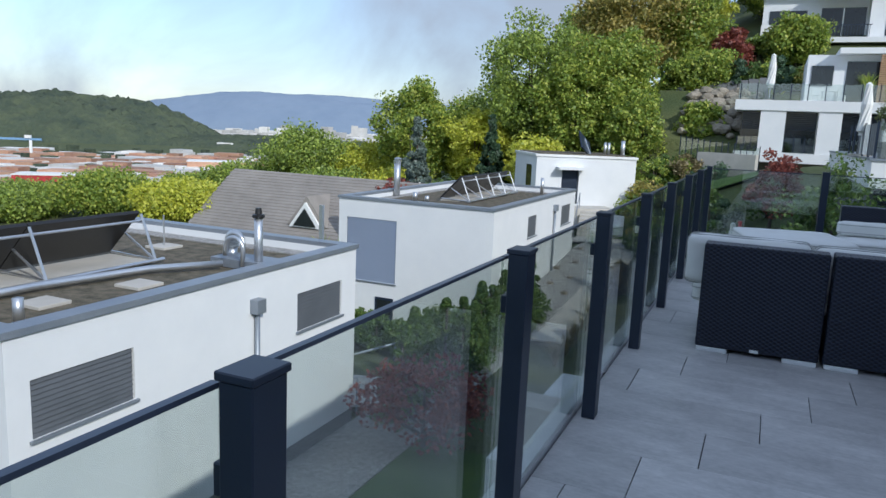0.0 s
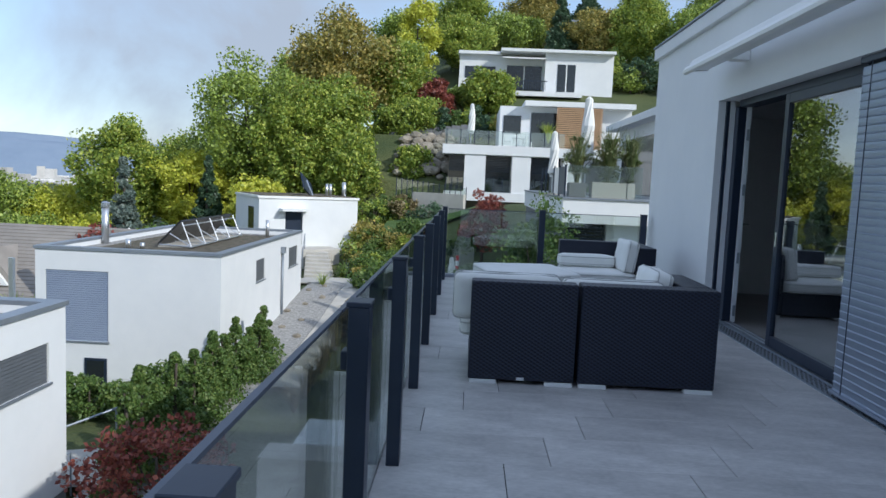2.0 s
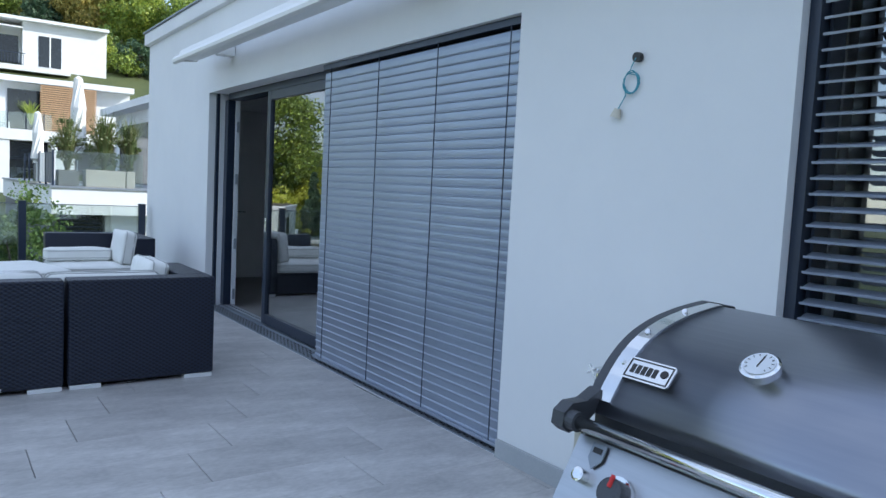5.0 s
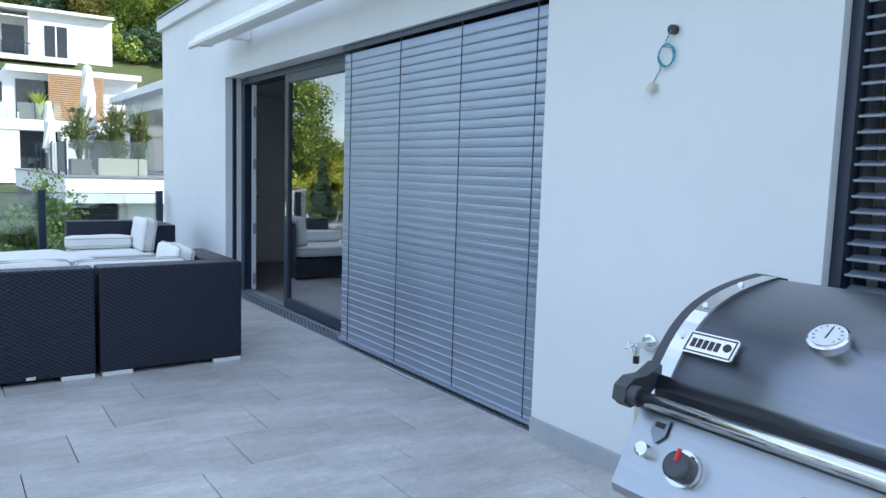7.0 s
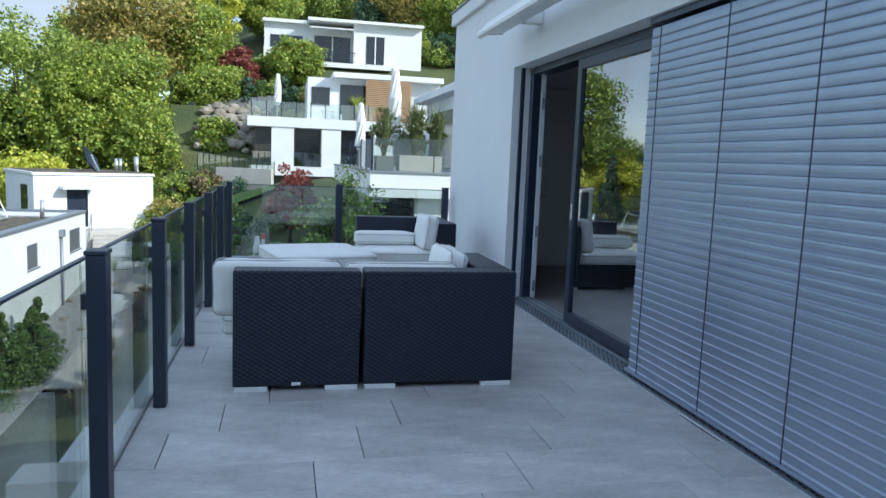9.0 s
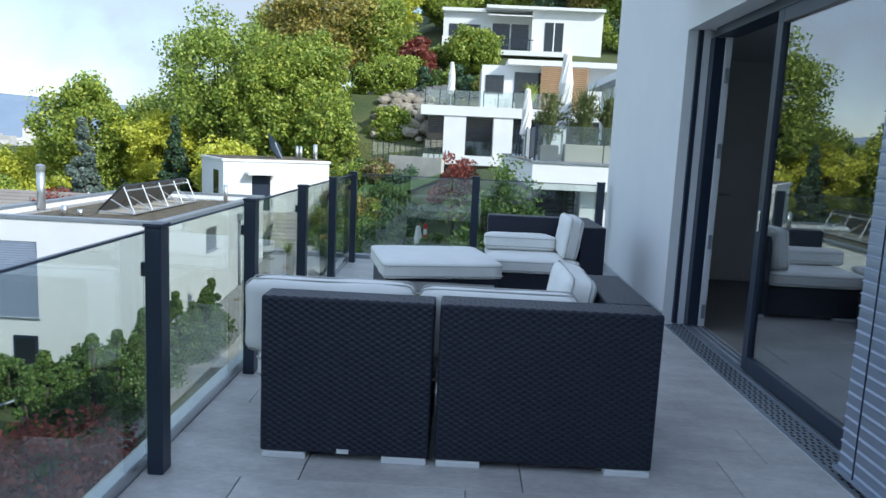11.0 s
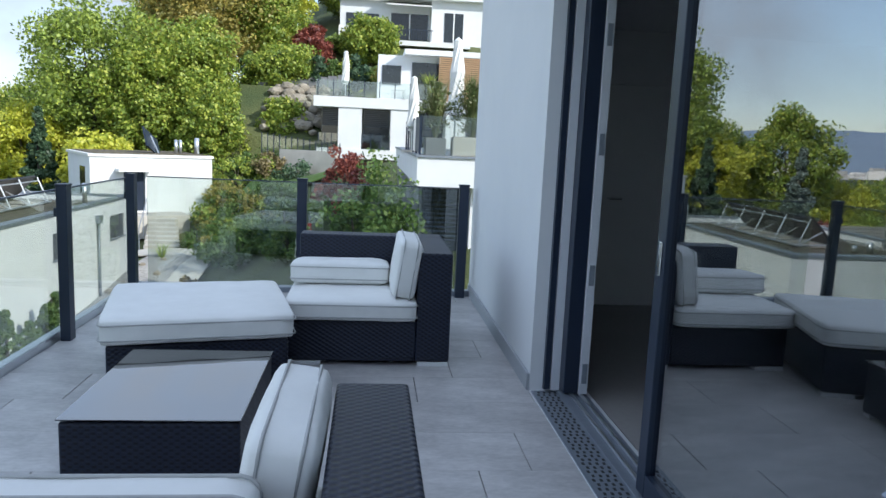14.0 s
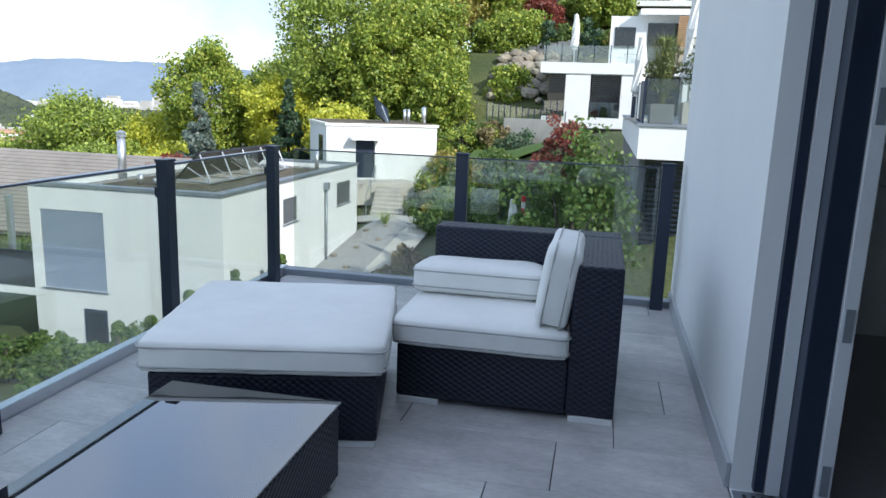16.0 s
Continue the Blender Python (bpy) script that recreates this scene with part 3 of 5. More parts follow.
# ---------- wicker furniture ----------
def shell(name, boxes, feet, at, label, category, group=""):
    """Wicker frame built of rounded blocks, on flat metal feet."""
    t = thing(name, at, label, category, group)
    for nm, b in boxes:
        part(nm, box(*b, 0.012, 3), M_wicker, t)
    for x0, x1, y0, y1 in feet:
        part("foot", box(x0, x1, y0, y1, 0.0, 0.029, 0.003, 1), M_feet, t, "flat aluminium foot")
    return t


def puffed(x0, x1, y0, y1, z0, z1, seed, puff=0.009, m=None):
    """A stuffed cushion body: rounded block with slightly swollen and dented faces."""
    bm = bmesh.new()
    bmesh.ops.create_cube(bm, size=2)
    bmesh.ops.subdivide_edges(bm, edges=bm.edges, cuts=11, use_grid_fill=True)
    hx, hy, hz = (x1 - x0) / 2, (y1 - y0) / 2, (z1 - z0) / 2
    c = Vector(((x0 + x1) / 2, (y0 + y1) / 2, (z0 + z1) / 2))
    r = min(hx, hy, hz) * 0.38
    for v in bm.verts:
        p = Vector((v.co.x * hx, v.co.y * hy, v.co.z * hz))
        inner = Vector((max(-hx + r, min(hx - r, p.x)), max(-hy + r, min(hy - r, p.y)), max(-hz + r, min(hz - r, p.z))))
        d = p - inner
        q = inner + (d.normalized() * r if d.length > 1e-6 else d)
        ax = (1 - v.co.x ** 4), (1 - v.co.y ** 4), (1 - v.co.z ** 4)
        n = Vector((v.co.x * ax[1] * ax[2] if abs(v.co.x) > 0.9 else 0, v.co.y * ax[0] * ax[2] if abs(v.co.y) > 0.9 else 0, v.co.z * ax[0] * ax[1] if abs(v.co.z) > 0.9 else 0))
        q += n * (puff + 0.010 * noise.noise(q * 4 + Vector((seed * 7.3, seed, 0))))
        q += Vector((noise.noise(q * 9 + Vector((seed, 3, 1))), noise.noise(q * 9 + Vector((seed, 9, 4))), noise.noise(q * 9 + Vector((seed, 5, 8))))) * 0.0035
        v.co = q + c
    if m is not None:
        bm.transform(m)
    return bm


def cushion(kind, x0, x1, y0, y1, z0, z1, flat, seed, label, m=None):
    """flat: the axis along which the cushion is thin; the seam pipings run round its two wide faces."""
    c = Vector(((x0 + x1) / 2, (y0 + y1) / 2, z0))
    at = c if m is None else m @ c
    t = thing(kind, at, label, "cushion", "cushions of the lounge set")
    part("cover", puffed(x0, x1, y0, y1, z0, z1, seed, m=m), M_cush, t, smooth=True)
    lo, hi = [x0, y0, z0], [x1, y1, z1]
    u, v = [i for i in range(3) if i != flat]
    th = hi[flat] - lo[flat]
    for s in (lo[flat] + 0.22 * th, hi[flat] - 0.22 * th):
        pts, r = [], 0.035
        for cu, cv, a0 in ((hi[u] - r, hi[v] - r, 0), (lo[u] + r, hi[v] - r, 90), (lo[u] + r, lo[v] + r, 180), (hi[u] - r, lo[v] + r, 270)):
            for k in range(4):
                a = radians(a0 + 30 * k)
                p = [0, 0, 0]
                p[flat], p[u], p[v] = s, cu + (r + 0.008) * math.cos(a), cv + (r + 0.008) * math.sin(a)
                pts.append(p)
        b = tube(pts, 0.0045, 6, closed=True)
        if m is not None:
            b.transform(m)
        part("piping", b, M_pipe, t, smooth=True)
    return t


WICK = "dark wicker lounge module with flat metal feet"
H = 0.757
shell("sofa_module", [("back", (0.39, 1.165, 5.995, 6.165, 0.03, H)), ("seat_base", (0.39, 1.165, 6.166, 6.97, 0.03, 0.30))],
      [(0.40, 0.60, 5.99, 6.05), (0.95, 1.155, 5.99, 6.05), (0.40, 0.60, 6.90, 6.96), (0.95, 1.15, 6.90, 6.96)], (0.78, 6.4, 0), "armless " + WICK, "sofa", "lounge set")
part("label_tag", box(0.745, 0.80, 5.99, 5.996, 0.035, 0.055), M_feet, bpy.data.objects["sofa_module"], "small metal tag")
shell("corner_sofa_module", [("back", (1.19, 2.18, 5.995, 6.195, 0.03, H)), ("side_back", (1.965, 2.18, 6.196, 6.97, 0.03, H)), ("seat_base", (1.19, 1.964, 6.197, 6.97, 0.03, 0.30))],
      [(1.20, 1.40, 5.99, 6.05), (1.965, 2.17, 5.99, 6.05), (1.20, 1.40, 6.90, 6.96), (1.965, 2.17, 6.90, 6.96)], (1.69, 6.4, 0), "corner " + WICK, "sofa", "lounge set")
cushion("seat_cushion", 0.325, 1.16, 6.17, 6.97, 0.305, 0.44, 2, 1, "cream seat cushion on the armless module")
cushion("back_cushion", 0.265, 1.05, 6.175, 6.345, 0.445, 0.78, 1, 2, "cream back cushion leaning on the wicker back")
cushion("seat_cushion", 1.175, 1.955, 6.20, 6.97, 0.305, 0.44, 2, 3, "cream seat cushion on the corner module")
cushion("back_cushion", 1.09, 1.83, 6.205, 6.365, 0.445, 0.765, 1, 4, "cream back cushion on the corner module")
lean = Matrix.Translation((1.88, 6.66, 0.445)) @ Matrix.Rotation(radians(9), 4, "Y") @ Matrix.Translation((-1.88, -6.66, -0.445))
cushion("back_cushion", 1.735, 1.90, 6.375, 6.96, 0.45, 0.815, 0, 5, "cream side cushion leaning on the wicker arm", lean)

shell("corner_sofa_module", [("back", (1.545, 2.60, 10.27, 10.46, 0.03, H)), ("side_back", (2.375, 2.60, 9.485, 10.269, 0.03, H)), ("seat_base", (1.545, 2.374, 9.485, 10.269, 0.03, 0.30))],
      [(1.55, 1.76, 9.48, 9.54), (2.39, 2.595, 9.48, 9.54), (1.55, 1.75, 10.38, 10.44), (2.39, 2.59, 10.38, 10.44)], (2.07, 9.97, 0), "corner dark wicker lounge module near the glass end", "sofa", "lounge set")
cushion("seat_cushion", 1.53, 2.37, 9.43, 10.265, 0.305, 0.445, 2, 6, "cream seat cushion on the far corner module")
tip = Matrix.Translation((1.9, 10.05, 0.45)) @ Matrix.Rotation(radians(-4), 4, "X") @ Matrix.Translation((-1.9, -10.05, -0.45))
cushion("back_cushion", 1.52, 2.19, 9.86, 10.25, 0.452, 0.60, 2, 7, "cream back cushion lying flat on the seat", tip)
lean = Matrix.Translation((2.30, 9.8, 0.45)) @ Matrix.Rotation(radians(8), 4, "Y") @ Matrix.Translation((-2.30, -9.8, -0.45))
cushion("back_cushion", 2.20, 2.355, 9.47, 10.1, 0.452, 0.82, 0, 8, "cream side cushion leaning on the wicker arm", lean)

om = Matrix.Translation((1.03, 9.325, 0)) @ Matrix.Rotation(radians(13.5), 4, "Z")
ot = thing("ottoman", (1.03, 9.325, 0), "square dark wicker ottoman turned askew with a thick cushion", "ottoman", "lounge set")
part("base", box(-0.48, 0.48, -0.48, 0.48, 0.03, 0.32, 0.012, 3, om), M_wicker, ot)
for sx in (-1, 1):
    for sy in (-1, 1):
        part("foot", box(sx * 0.37 - 0.1, sx * 0.37 + 0.1, sy * 0.44 - 0.035, sy * 0.44 + 0.035, 0.0, 0.029, 0.003, 1, om), M_feet, ot, "flat aluminium foot")
cushion("seat_cushion", -0.51, 0.51, -0.51, 0.51, 0.325, 0.475, 2, 9, "thick cream cushion on the ottoman", om)

tb = thing("coffee_table", (1.2, 8.2, 0), "low dark wicker coffee table with a reflecting glass top", "table", "lounge set")
part("base", box(0.85, 1.555, 7.72, 8.66, 0.03, 0.318, 0.012, 3), M_wicker, tb)
for x0, x1 in ((0.86, 1.02), (1.38, 1.545)):
    for y0, y1 in ((7.715, 7.77), (8.6, 8.655)):
        part("foot", box(x0, x1, y0, y1, 0.0, 0.029, 0.003, 1), M_feet, tb, "flat aluminium foot")
tg = part("tabletop", box(0.845, 1.56, 7.71, 8.667, 0.328, 0.336, 0.002, 1), M_tabletop, tb, "grey glass top")
for x, y in ((0.90, 7.77), (1.505, 7.77), (0.90, 8.61), (1.505, 8.61)):
    part("spacer", box(x - 0.025, x + 0.025, y - 0.025, y + 0.025, 0.318, 0.328), M_black, tb)

# ---------- barbecue ----------
gr = thing("gas_barbecue", (2.05, 1.3, 0), "stainless steel gas barbecue with a closed rounded lid", "barbecue")
GY0, GY1 = 0.62, 1.90
LID_CURVE = ((1.845, 0.96), (1.93, 1.095), (1.99, 1.16), (2.30, 1.19))
lidp = [(1.83, 0.93)]
for k in range(19):
    w = k / 18
    cf = ((1 - w) ** 3, 3 * (1 - w) ** 2 * w, 3 * (1 - w) * w * w, w ** 3)
    lidp.append((sum(c * p[0] for c, p in zip(cf, LID_CURVE)), sum(c * p[1] for c, p in zip(cf, LID_CURVE))))
lidp += [(2.42, 1.17), (2.49, 1.10), (2.50, 0.93)]
lid = part("lid", prism(lidp, "y", GY0 + 0.03, GY1 - 0.03), M_lid, gr, "brushed steel lid", True)
for a, b in ((GY0, GY0 + 0.029), (GY1 - 0.029, GY1)):
    op = [(2.16 + (x - 2.16) * 1.03, 0.93 + (z - 0.93) * 1.03) for x, z in lidp]
    part("lid_end", prism(op, "y", a, b), M_cast, lid, "dark cast lid end")
band = [(x - 0.006, z + 0.006) for x, z in lidp[1:20]]
part("lid_band", prism(band + [(x + 0.03, z - 0.03) for x, z in band[::-1]], "y", GY1 - 0.075, GY1 - 0.0295), M_chrome, lid, "polished band with screws")
for i in (5, 10, 15):
    x, z = band[i]
    part("screw", tube([(x, GY1 - 0.05, z), (x - 0.006, GY1 - 0.05, z + 0.004)], 0.008, 8), M_chrome, lid)
for yy in (GY1 - 0.015, GY0 + 0.015):
    part("handle_bracket", prism([(1.85, 0.99), (1.80, 0.965), (1.75, 0.965), (1.72, 0.945), (1.715, 0.91), (1.74, 0.89), (1.79, 0.90), (1.85, 0.94)], "y", yy - 0.02, yy + 0.02), M_cast, lid, "grey cast bracket")
part("handle", tube([(1.745, GY0 + 0.02, 0.925), (1.745, GY1 - 0.02, 0.925)], 0.017, 14), M_chrome, lid, "long round steel handle", True)
for yy in (GY1 - 0.045, GY0 + 0.045):
    part("handle_collar", tube([(1.745, yy - 0.018, 0.925), (1.745, yy + 0.018, 0.925)], 0.026, 14), M_cast, lid)
part("firebox", box(1.85, 2.5, GY0 + 0.02, GY1 - 0.02, 0.70, 0.925), M_cast, gr)
panel_line = [(1.845, 0.895), (1.80, 0.875), (1.70, 0.70), (1.71, 0.675), (1.845, 0.675)]
cp = part("control_panel", prism(panel_line, "y", GY0, GY1 - 0.02), M_steel, gr, "sloping steel control panel")
part("trim_bar", tube([(1.805, GY0, 0.89), (1.805, GY1 - 0.03, 0.89)], 0.012, 10), M_chrome, cp, "", True)
nrm = Vector((-0.868, 0, 0.496))
for k in range(4):
    c = Vector((1.748, 1.70 - 0.30 * k, 0.785))
    kn = part("knob", tube([c, c + nrm * 0.012, c + nrm * 0.014, c + nrm * 0.042, c + nrm * 0.046], 0.04, 20, radii=[0.042, 0.042, 0.034, 0.034, 0.028]), M_cast, cp, "round grey burner knob")
    part("knob_ring", tube([c + nrm * 0.001, c + nrm * 0.016], 0.0445, 20), M_chrome, kn)
    part("pointer", tube([c + nrm * 0.047 + Vector((0.004, 0, 0.008)), c + nrm * 0.045 + Vector((0.018, 0, 0.034))], 0.006, 6), M_red, kn, "red pointer mark")
c = Vector((1.752, 1.815, 0.79))
part("igniter", tube([c, c + nrm * 0.03, c + nrm * 0.032], 0.017, 14, radii=[0.018, 0.018, 0.012]), M_chrome, cp, "round igniter button")
sh = Matrix.Translation((1.776, 1.80, 0.845)) @ Matrix(((0, 0.496, -0.868, 0), (-1, 0, 0, 0), (0, 0.868, 0.496, 0), (0, 0, 0, 1)))
part("badge", prism([(-0.022, 0.03), (0.022, 0.03), (0.022, -0.01), (0, -0.035), (-0.022, -0.01)], "z", 0.0, 0.003, sh), M_flash, cp, "small shield badge")
part("badge_bar", prism([(-0.014, 0.02), (0.014, 0.02), (0.014, 0.006), (-0.014, 0.006)], "z", 0.0035, 0.0045, sh), M_black, cp)
# lid plaque and thermometer sit on the lid's face
def on_lid(i, y, lift=0.0):
    (x0, z0), (x1, z1) = lidp[i], lidp[i + 1]
    d = Vector((x1 - x0, 0, z1 - z0)).normalized()
    n = Vector((-d.z, 0, d.x))
    p = Vector(((x0 + x1) / 2, y, (z0 + z1) / 2)) + n * lift
    r = Vector((0, -1, 0))
    return Matrix(((r.x, d.x, n.x, p.x), (r.y, d.y, n.y, p.y), (r.z, d.z, n.z, p.z), (0, 0, 0, 1)))


lm = on_lid(5, 1.76, 0.003)
pl = part("plaque", prism([(-0.072, -0.025), (-0.065, -0.032), (0.065, -0.032), (0.072, -0.025), (0.072, 0.025), (0.065, 0.032), (-0.065, 0.032), (-0.072, 0.025)], "z", 0, 0.006, lm), M_chrome, lid, "plain metal plaque with a dark border")
bmq = bmesh.new()
for x0, x1, y0, y1 in ((-0.066, 0.066, 0.024, 0.027), (-0.066, 0.066, -0.027, -0.024), (-0.066, -0.063, -0.024, 0.024), (0.063, 0.066, -0.024, 0.024)):
    add_box(bmq, x0, x1, y0, y1, 0.006, 0.0075)
bmq.transform(lm)
part("plaque_border", bmq, M_black, pl)
bmq = bmesh.new()
for k in range(5):
    add_box(bmq, -0.054 + k * 0.017, -0.042 + k * 0.017, -0.013, 0.012, 0.006, 0.0075, m=lm)
part("plaque_mark", bmq, M_black, pl, "plain dark bars")
bmq = bmesh.new()
bmesh.ops.create_circle(bmq, cap_ends=True, segments=14, radius=0.011, matrix=lm @ Matrix.Translation((0.046, 0.004, 0.0078)))
part("plaque_mark", bmq, M_black, pl, "plain dark round mark")
tm = on_lid(9, 1.505, 0.0)
C, N, U = tm.translation, tm.to_3x3() @ Vector((0, 0, 1)), tm.to_3x3() @ Vector((0, 1, 0))
th = part("thermometer", tube([C - N * 0.01, C + N * 0.018, C + N * 0.0215, C + N * 0.0205], 0.045, 24, radii=[0.044, 0.046, 0.041, 0.037]), M_chrome, lid, "round chrome lid thermometer", False)
part("dial", tube([C + N * 0.0215, C + N * 0.0235], 0.036, 24), M_jamb, th, "pale grey dial")
part("pointer", tube([C + N * 0.0245 - U * 0.012, C + N * 0.0245 + U * 0.026], 0.0018, 5), M_black, th)
R = tm.to_3x3() @ Vector((1, 0, 0))
for k in range(11):
    a = radians(-130 + 26 * k)
    d = U * math.cos(a) + R * math.sin(a)
    part("tick", tube([C + N * 0.0243 + d * 0.027, C + N * 0.0243 + d * 0.033], 0.001, 4), M_black, th)
part("side_panel", box(1.80, 2.46, GY1 - 0.0195, GY1 + 0.004, 0.10, 0.885, 0.004), M_cream, gr, "cream enamelled cabinet side")
part("cabinet", box(1.82, 2.46, GY0, GY1 - 0.021, 0.10, 0.672, 0.004), M_steel, gr)
for x in (1.88, 2.40):
    for y in (GY0 + 0.08, GY1 - 0.1):
        part("caster", tube([(x, y - 0.015, 0.05), (x, y + 0.015, 0.05)], 0.05, 16), M_black, gr)

# ---------- terrace tiles: broken bond, rows across the terrace ----------
TL, TD = 0.969, 0.4345
floor = thing("floor", (1.5, 5, 0), "pale grey stoneware terrace tiles in a shifted bond", "floor", kind="structure")
tile_cache = {}
j0, y_ref = -22, 5.352
for j in range(j0, 16):
    y0, y1 = y_ref + j * TD, y_ref + (j + 1) * TD
    if y0 > 11.68:
        break
    y1 = min(y1, 11.685)
    off = (0.367 + 0.2485 * j) % TL
    x = off - TL
    while x < 3.04:
        a, b = max(x, -0.06), min(x + TL, 3.046 if not 3.667 < (y0 + y1) / 2 < 9.04 else 3.053)
        if b - a > 0.03:
            key = (round(b - a, 3), round(y1 - y0, 3))
            if key not in tile_cache:
                w, d = key
                tile_cache[key] = as_mesh("tile", box(0.0022, w - 0.0022, 0.0009, d - 0.0009, -0.018, 0.0, 0.0015, 1), M_tile)
            t = part("tile", tile_cache[key], None, floor)
            t.matrix_basis = Matrix.Translation((a, y0, 0))
        x += TL

# ---------- plants ----------
def rand_in_ball(rng, n):
    p = rng.normal(size=(n, 3))
    p /= np.linalg.norm(p, axis=1)[:, None]
    return p * rng.random((n, 1)) ** (1 / 3)


def leaf_cloud(name, centres, radii, per, size, material, rng, squash=0.8, droop=0.0):
    """Many small folded leaves scattered round clump centres."""
    k = len(centres)
    c = np.repeat(np.asarray(centres, float), per, 0)
    r = np.repeat(np.asarray(radii, float), per)[:, None]
    off = rand_in_ball(rng, k * per)
    ln = np.linalg.norm(off, axis=1)[:, None]
    off = off / np.maximum(ln, 1e-6) * ln ** 1.15
    off[:, 2] *= squash
    p = c + off * r
    n = len(p)
    u = rng.normal(size=(n, 3))
    u[:, 2] -= droop
    u /= np.linalg.norm(u, axis=1)[:, None]
    v = np.cross(u, rng.normal(size=(n, 3)) + off * 1.5)
    v /= np.linalg.norm(v, axis=1)[:, None] + 1e-9
    s = size * (0.6 + 0.8 * rng.random((n, 1)))
    verts = np.stack([p - u * s * 0.6, p + v * s * 0.42, p + u * s * 0.6, p - v * s * 0.42], 1).reshape(-1, 3)
    me = bpy.data.meshes.new(name)
    me.vertices.add(4 * n)
    me.vertices.foreach_set("co", verts.ravel())
    me.loops.add(4 * n)
    me.loops.foreach_set("vertex_index", np.arange(4 * n, dtype=np.int32))
    me.polygons.add(n)
    me.polygons.foreach_set("loop_start", np.arange(0, 4 * n, 4, dtype=np.int32))
    me.update(calc_edges=True)
    me.materials.append(material)
    return me


TREE_SEED = [0]


def tree(x, y, top, width, material, label, base=None, kind="broad", leaf=0.3, clumps=60, per=90, low=0.22, category="tree", name="tree"):
    """Tapered trunk, limbs, and a ragged crown of leaf clumps."""
    TREE_SEED[0] += 1
    rng = np.random.default_rng(TREE_SEED[0])
    z0 = ground_z(x, y) - 0.1 if base is None else base
    h = top - z0
    t = thing(name, (x, y, z0), label if len(label.split()) > 3 else label + " on the slope", category)
    bend = rng.normal(size=2) * 0.03 * h
    trunk_top = 0.92 if kind == "cone" else 0.7
    line = [(x + bend[0] * s * s, y + bend[1] * s * s, z0 + h * s * trunk_top) for s in np.linspace(0, 1, 7)]
    part("trunk", tube(line, 0, 8, radii=[h * 0.022 * (1 - 0.85 * s) + 0.02 for s in np.linspace(0, 1, 7)]), M_bark, t, smooth=True)
    cs, rs = [], []
    for i in range(clumps):
        if kind == "cone":
            s = rng.random() ** 0.8
            a = rng.random() * 6.283
            rad = width / 2 * (1 - s) * (0.55 + 0.45 * rng.random())
            cs.append((x + rad * math.cos(a), y + rad * math.sin(a), z0 + h * (low + (0.98 - low) * s) - 0.15 * rad))
            rs.append(max(0.06 * width, width * 0.17 * (1.1 - s)))
        else:
            d = rand_in_ball(rng, 1)[0]
            d = d / np.linalg.norm(d) * np.linalg.norm(d) ** 0.45
            wob = 1 + 0.55 * noise.noise((d[0] * 1.7 + TREE_SEED[0], d[1] * 1.7, d[2] * 1.7))
            zc = z0 + h * (low + (1 - low) * 0.5)
            taper = 1.0 - 0.25 * max(0, d[2])
            cs.append((x + d[0] * width * 0.42 * wob * taper, y + d[1] * width * 0.42 * wob * taper, zc + d[2] * h * (1 - low) * 0.44 * wob))
            rs.append(width * (0.08 + 0.13 * rng.random()))
    for i in range(0, min(clumps, 14 if kind != "cone" else 0), 2):
        s = 0.25 + 0.45 * rng.random()
        p = Vector((x + bend[0] * s * s, y + bend[1] * s * s, z0 + h * s * trunk_top))
        e = Vector(cs[i])
        mid = (p + e) / 2 + Vector((0, 0, -0.04 * h))
        part("limb", tube([p, mid, e], 0, 6, radii=[h * 0.008 + 0.01, h * 0.005 + 0.008, 0.01]), M_bark, t, smooth=True)
    part("crown", leaf_cloud("crown", cs, rs, per, leaf, material, rng), None, t)
    return t


def shrub(x, y, w, h, material, label, leaf=0.09, clumps=22, per=60, base=None, name="shrub"):
    return tree(x, y, (ground_z(x, y) if base is None else base) + h, w, material, label, base, leaf=leaf, clumps=clumps, per=per, low=0.05, category="shrub", name=name)


def tuft(x, y, h, spread, n, material, label, base=None, width=0.015, name="grass_tuft"):
    """Arching blades from one root."""
    TREE_SEED[0] += 1
    rng = np.random.default_rng(TREE_SEED[0])
    z0 = ground_z(x, y) + 0.1 if base is None else base
    t = thing(name, (x, y, z0), label, "grass")
    bm = bmesh.new()
    for _ in range(n):
        a, l, s = rng.random() * 6.283, h * (0.6 + 0.5 * rng.random()), spread * (0.3 + 0.9 * rng.random())
        d, q = Vector((math.cos(a), math.sin(a), 0)), Vector((-math.sin(a), math.cos(a), 0)) * width
        r = Vector((x, y, z0)) + d * 0.05 * rng.random()
        A, B, C = r, r + d * s * 0.4 + Vector((0, 0, l * 0.7)), r + d * s + Vector((0, 0, l))
        v = [bm.verts.new(p) for p in (A - q, A + q, B + q * 0.8, B - q * 0.8, C)]
        bm.faces.new(v[:4])
        bm.faces.new((v[3], v[2], v[4]))
    part("leaf_clump", bm, material, t)
    return t


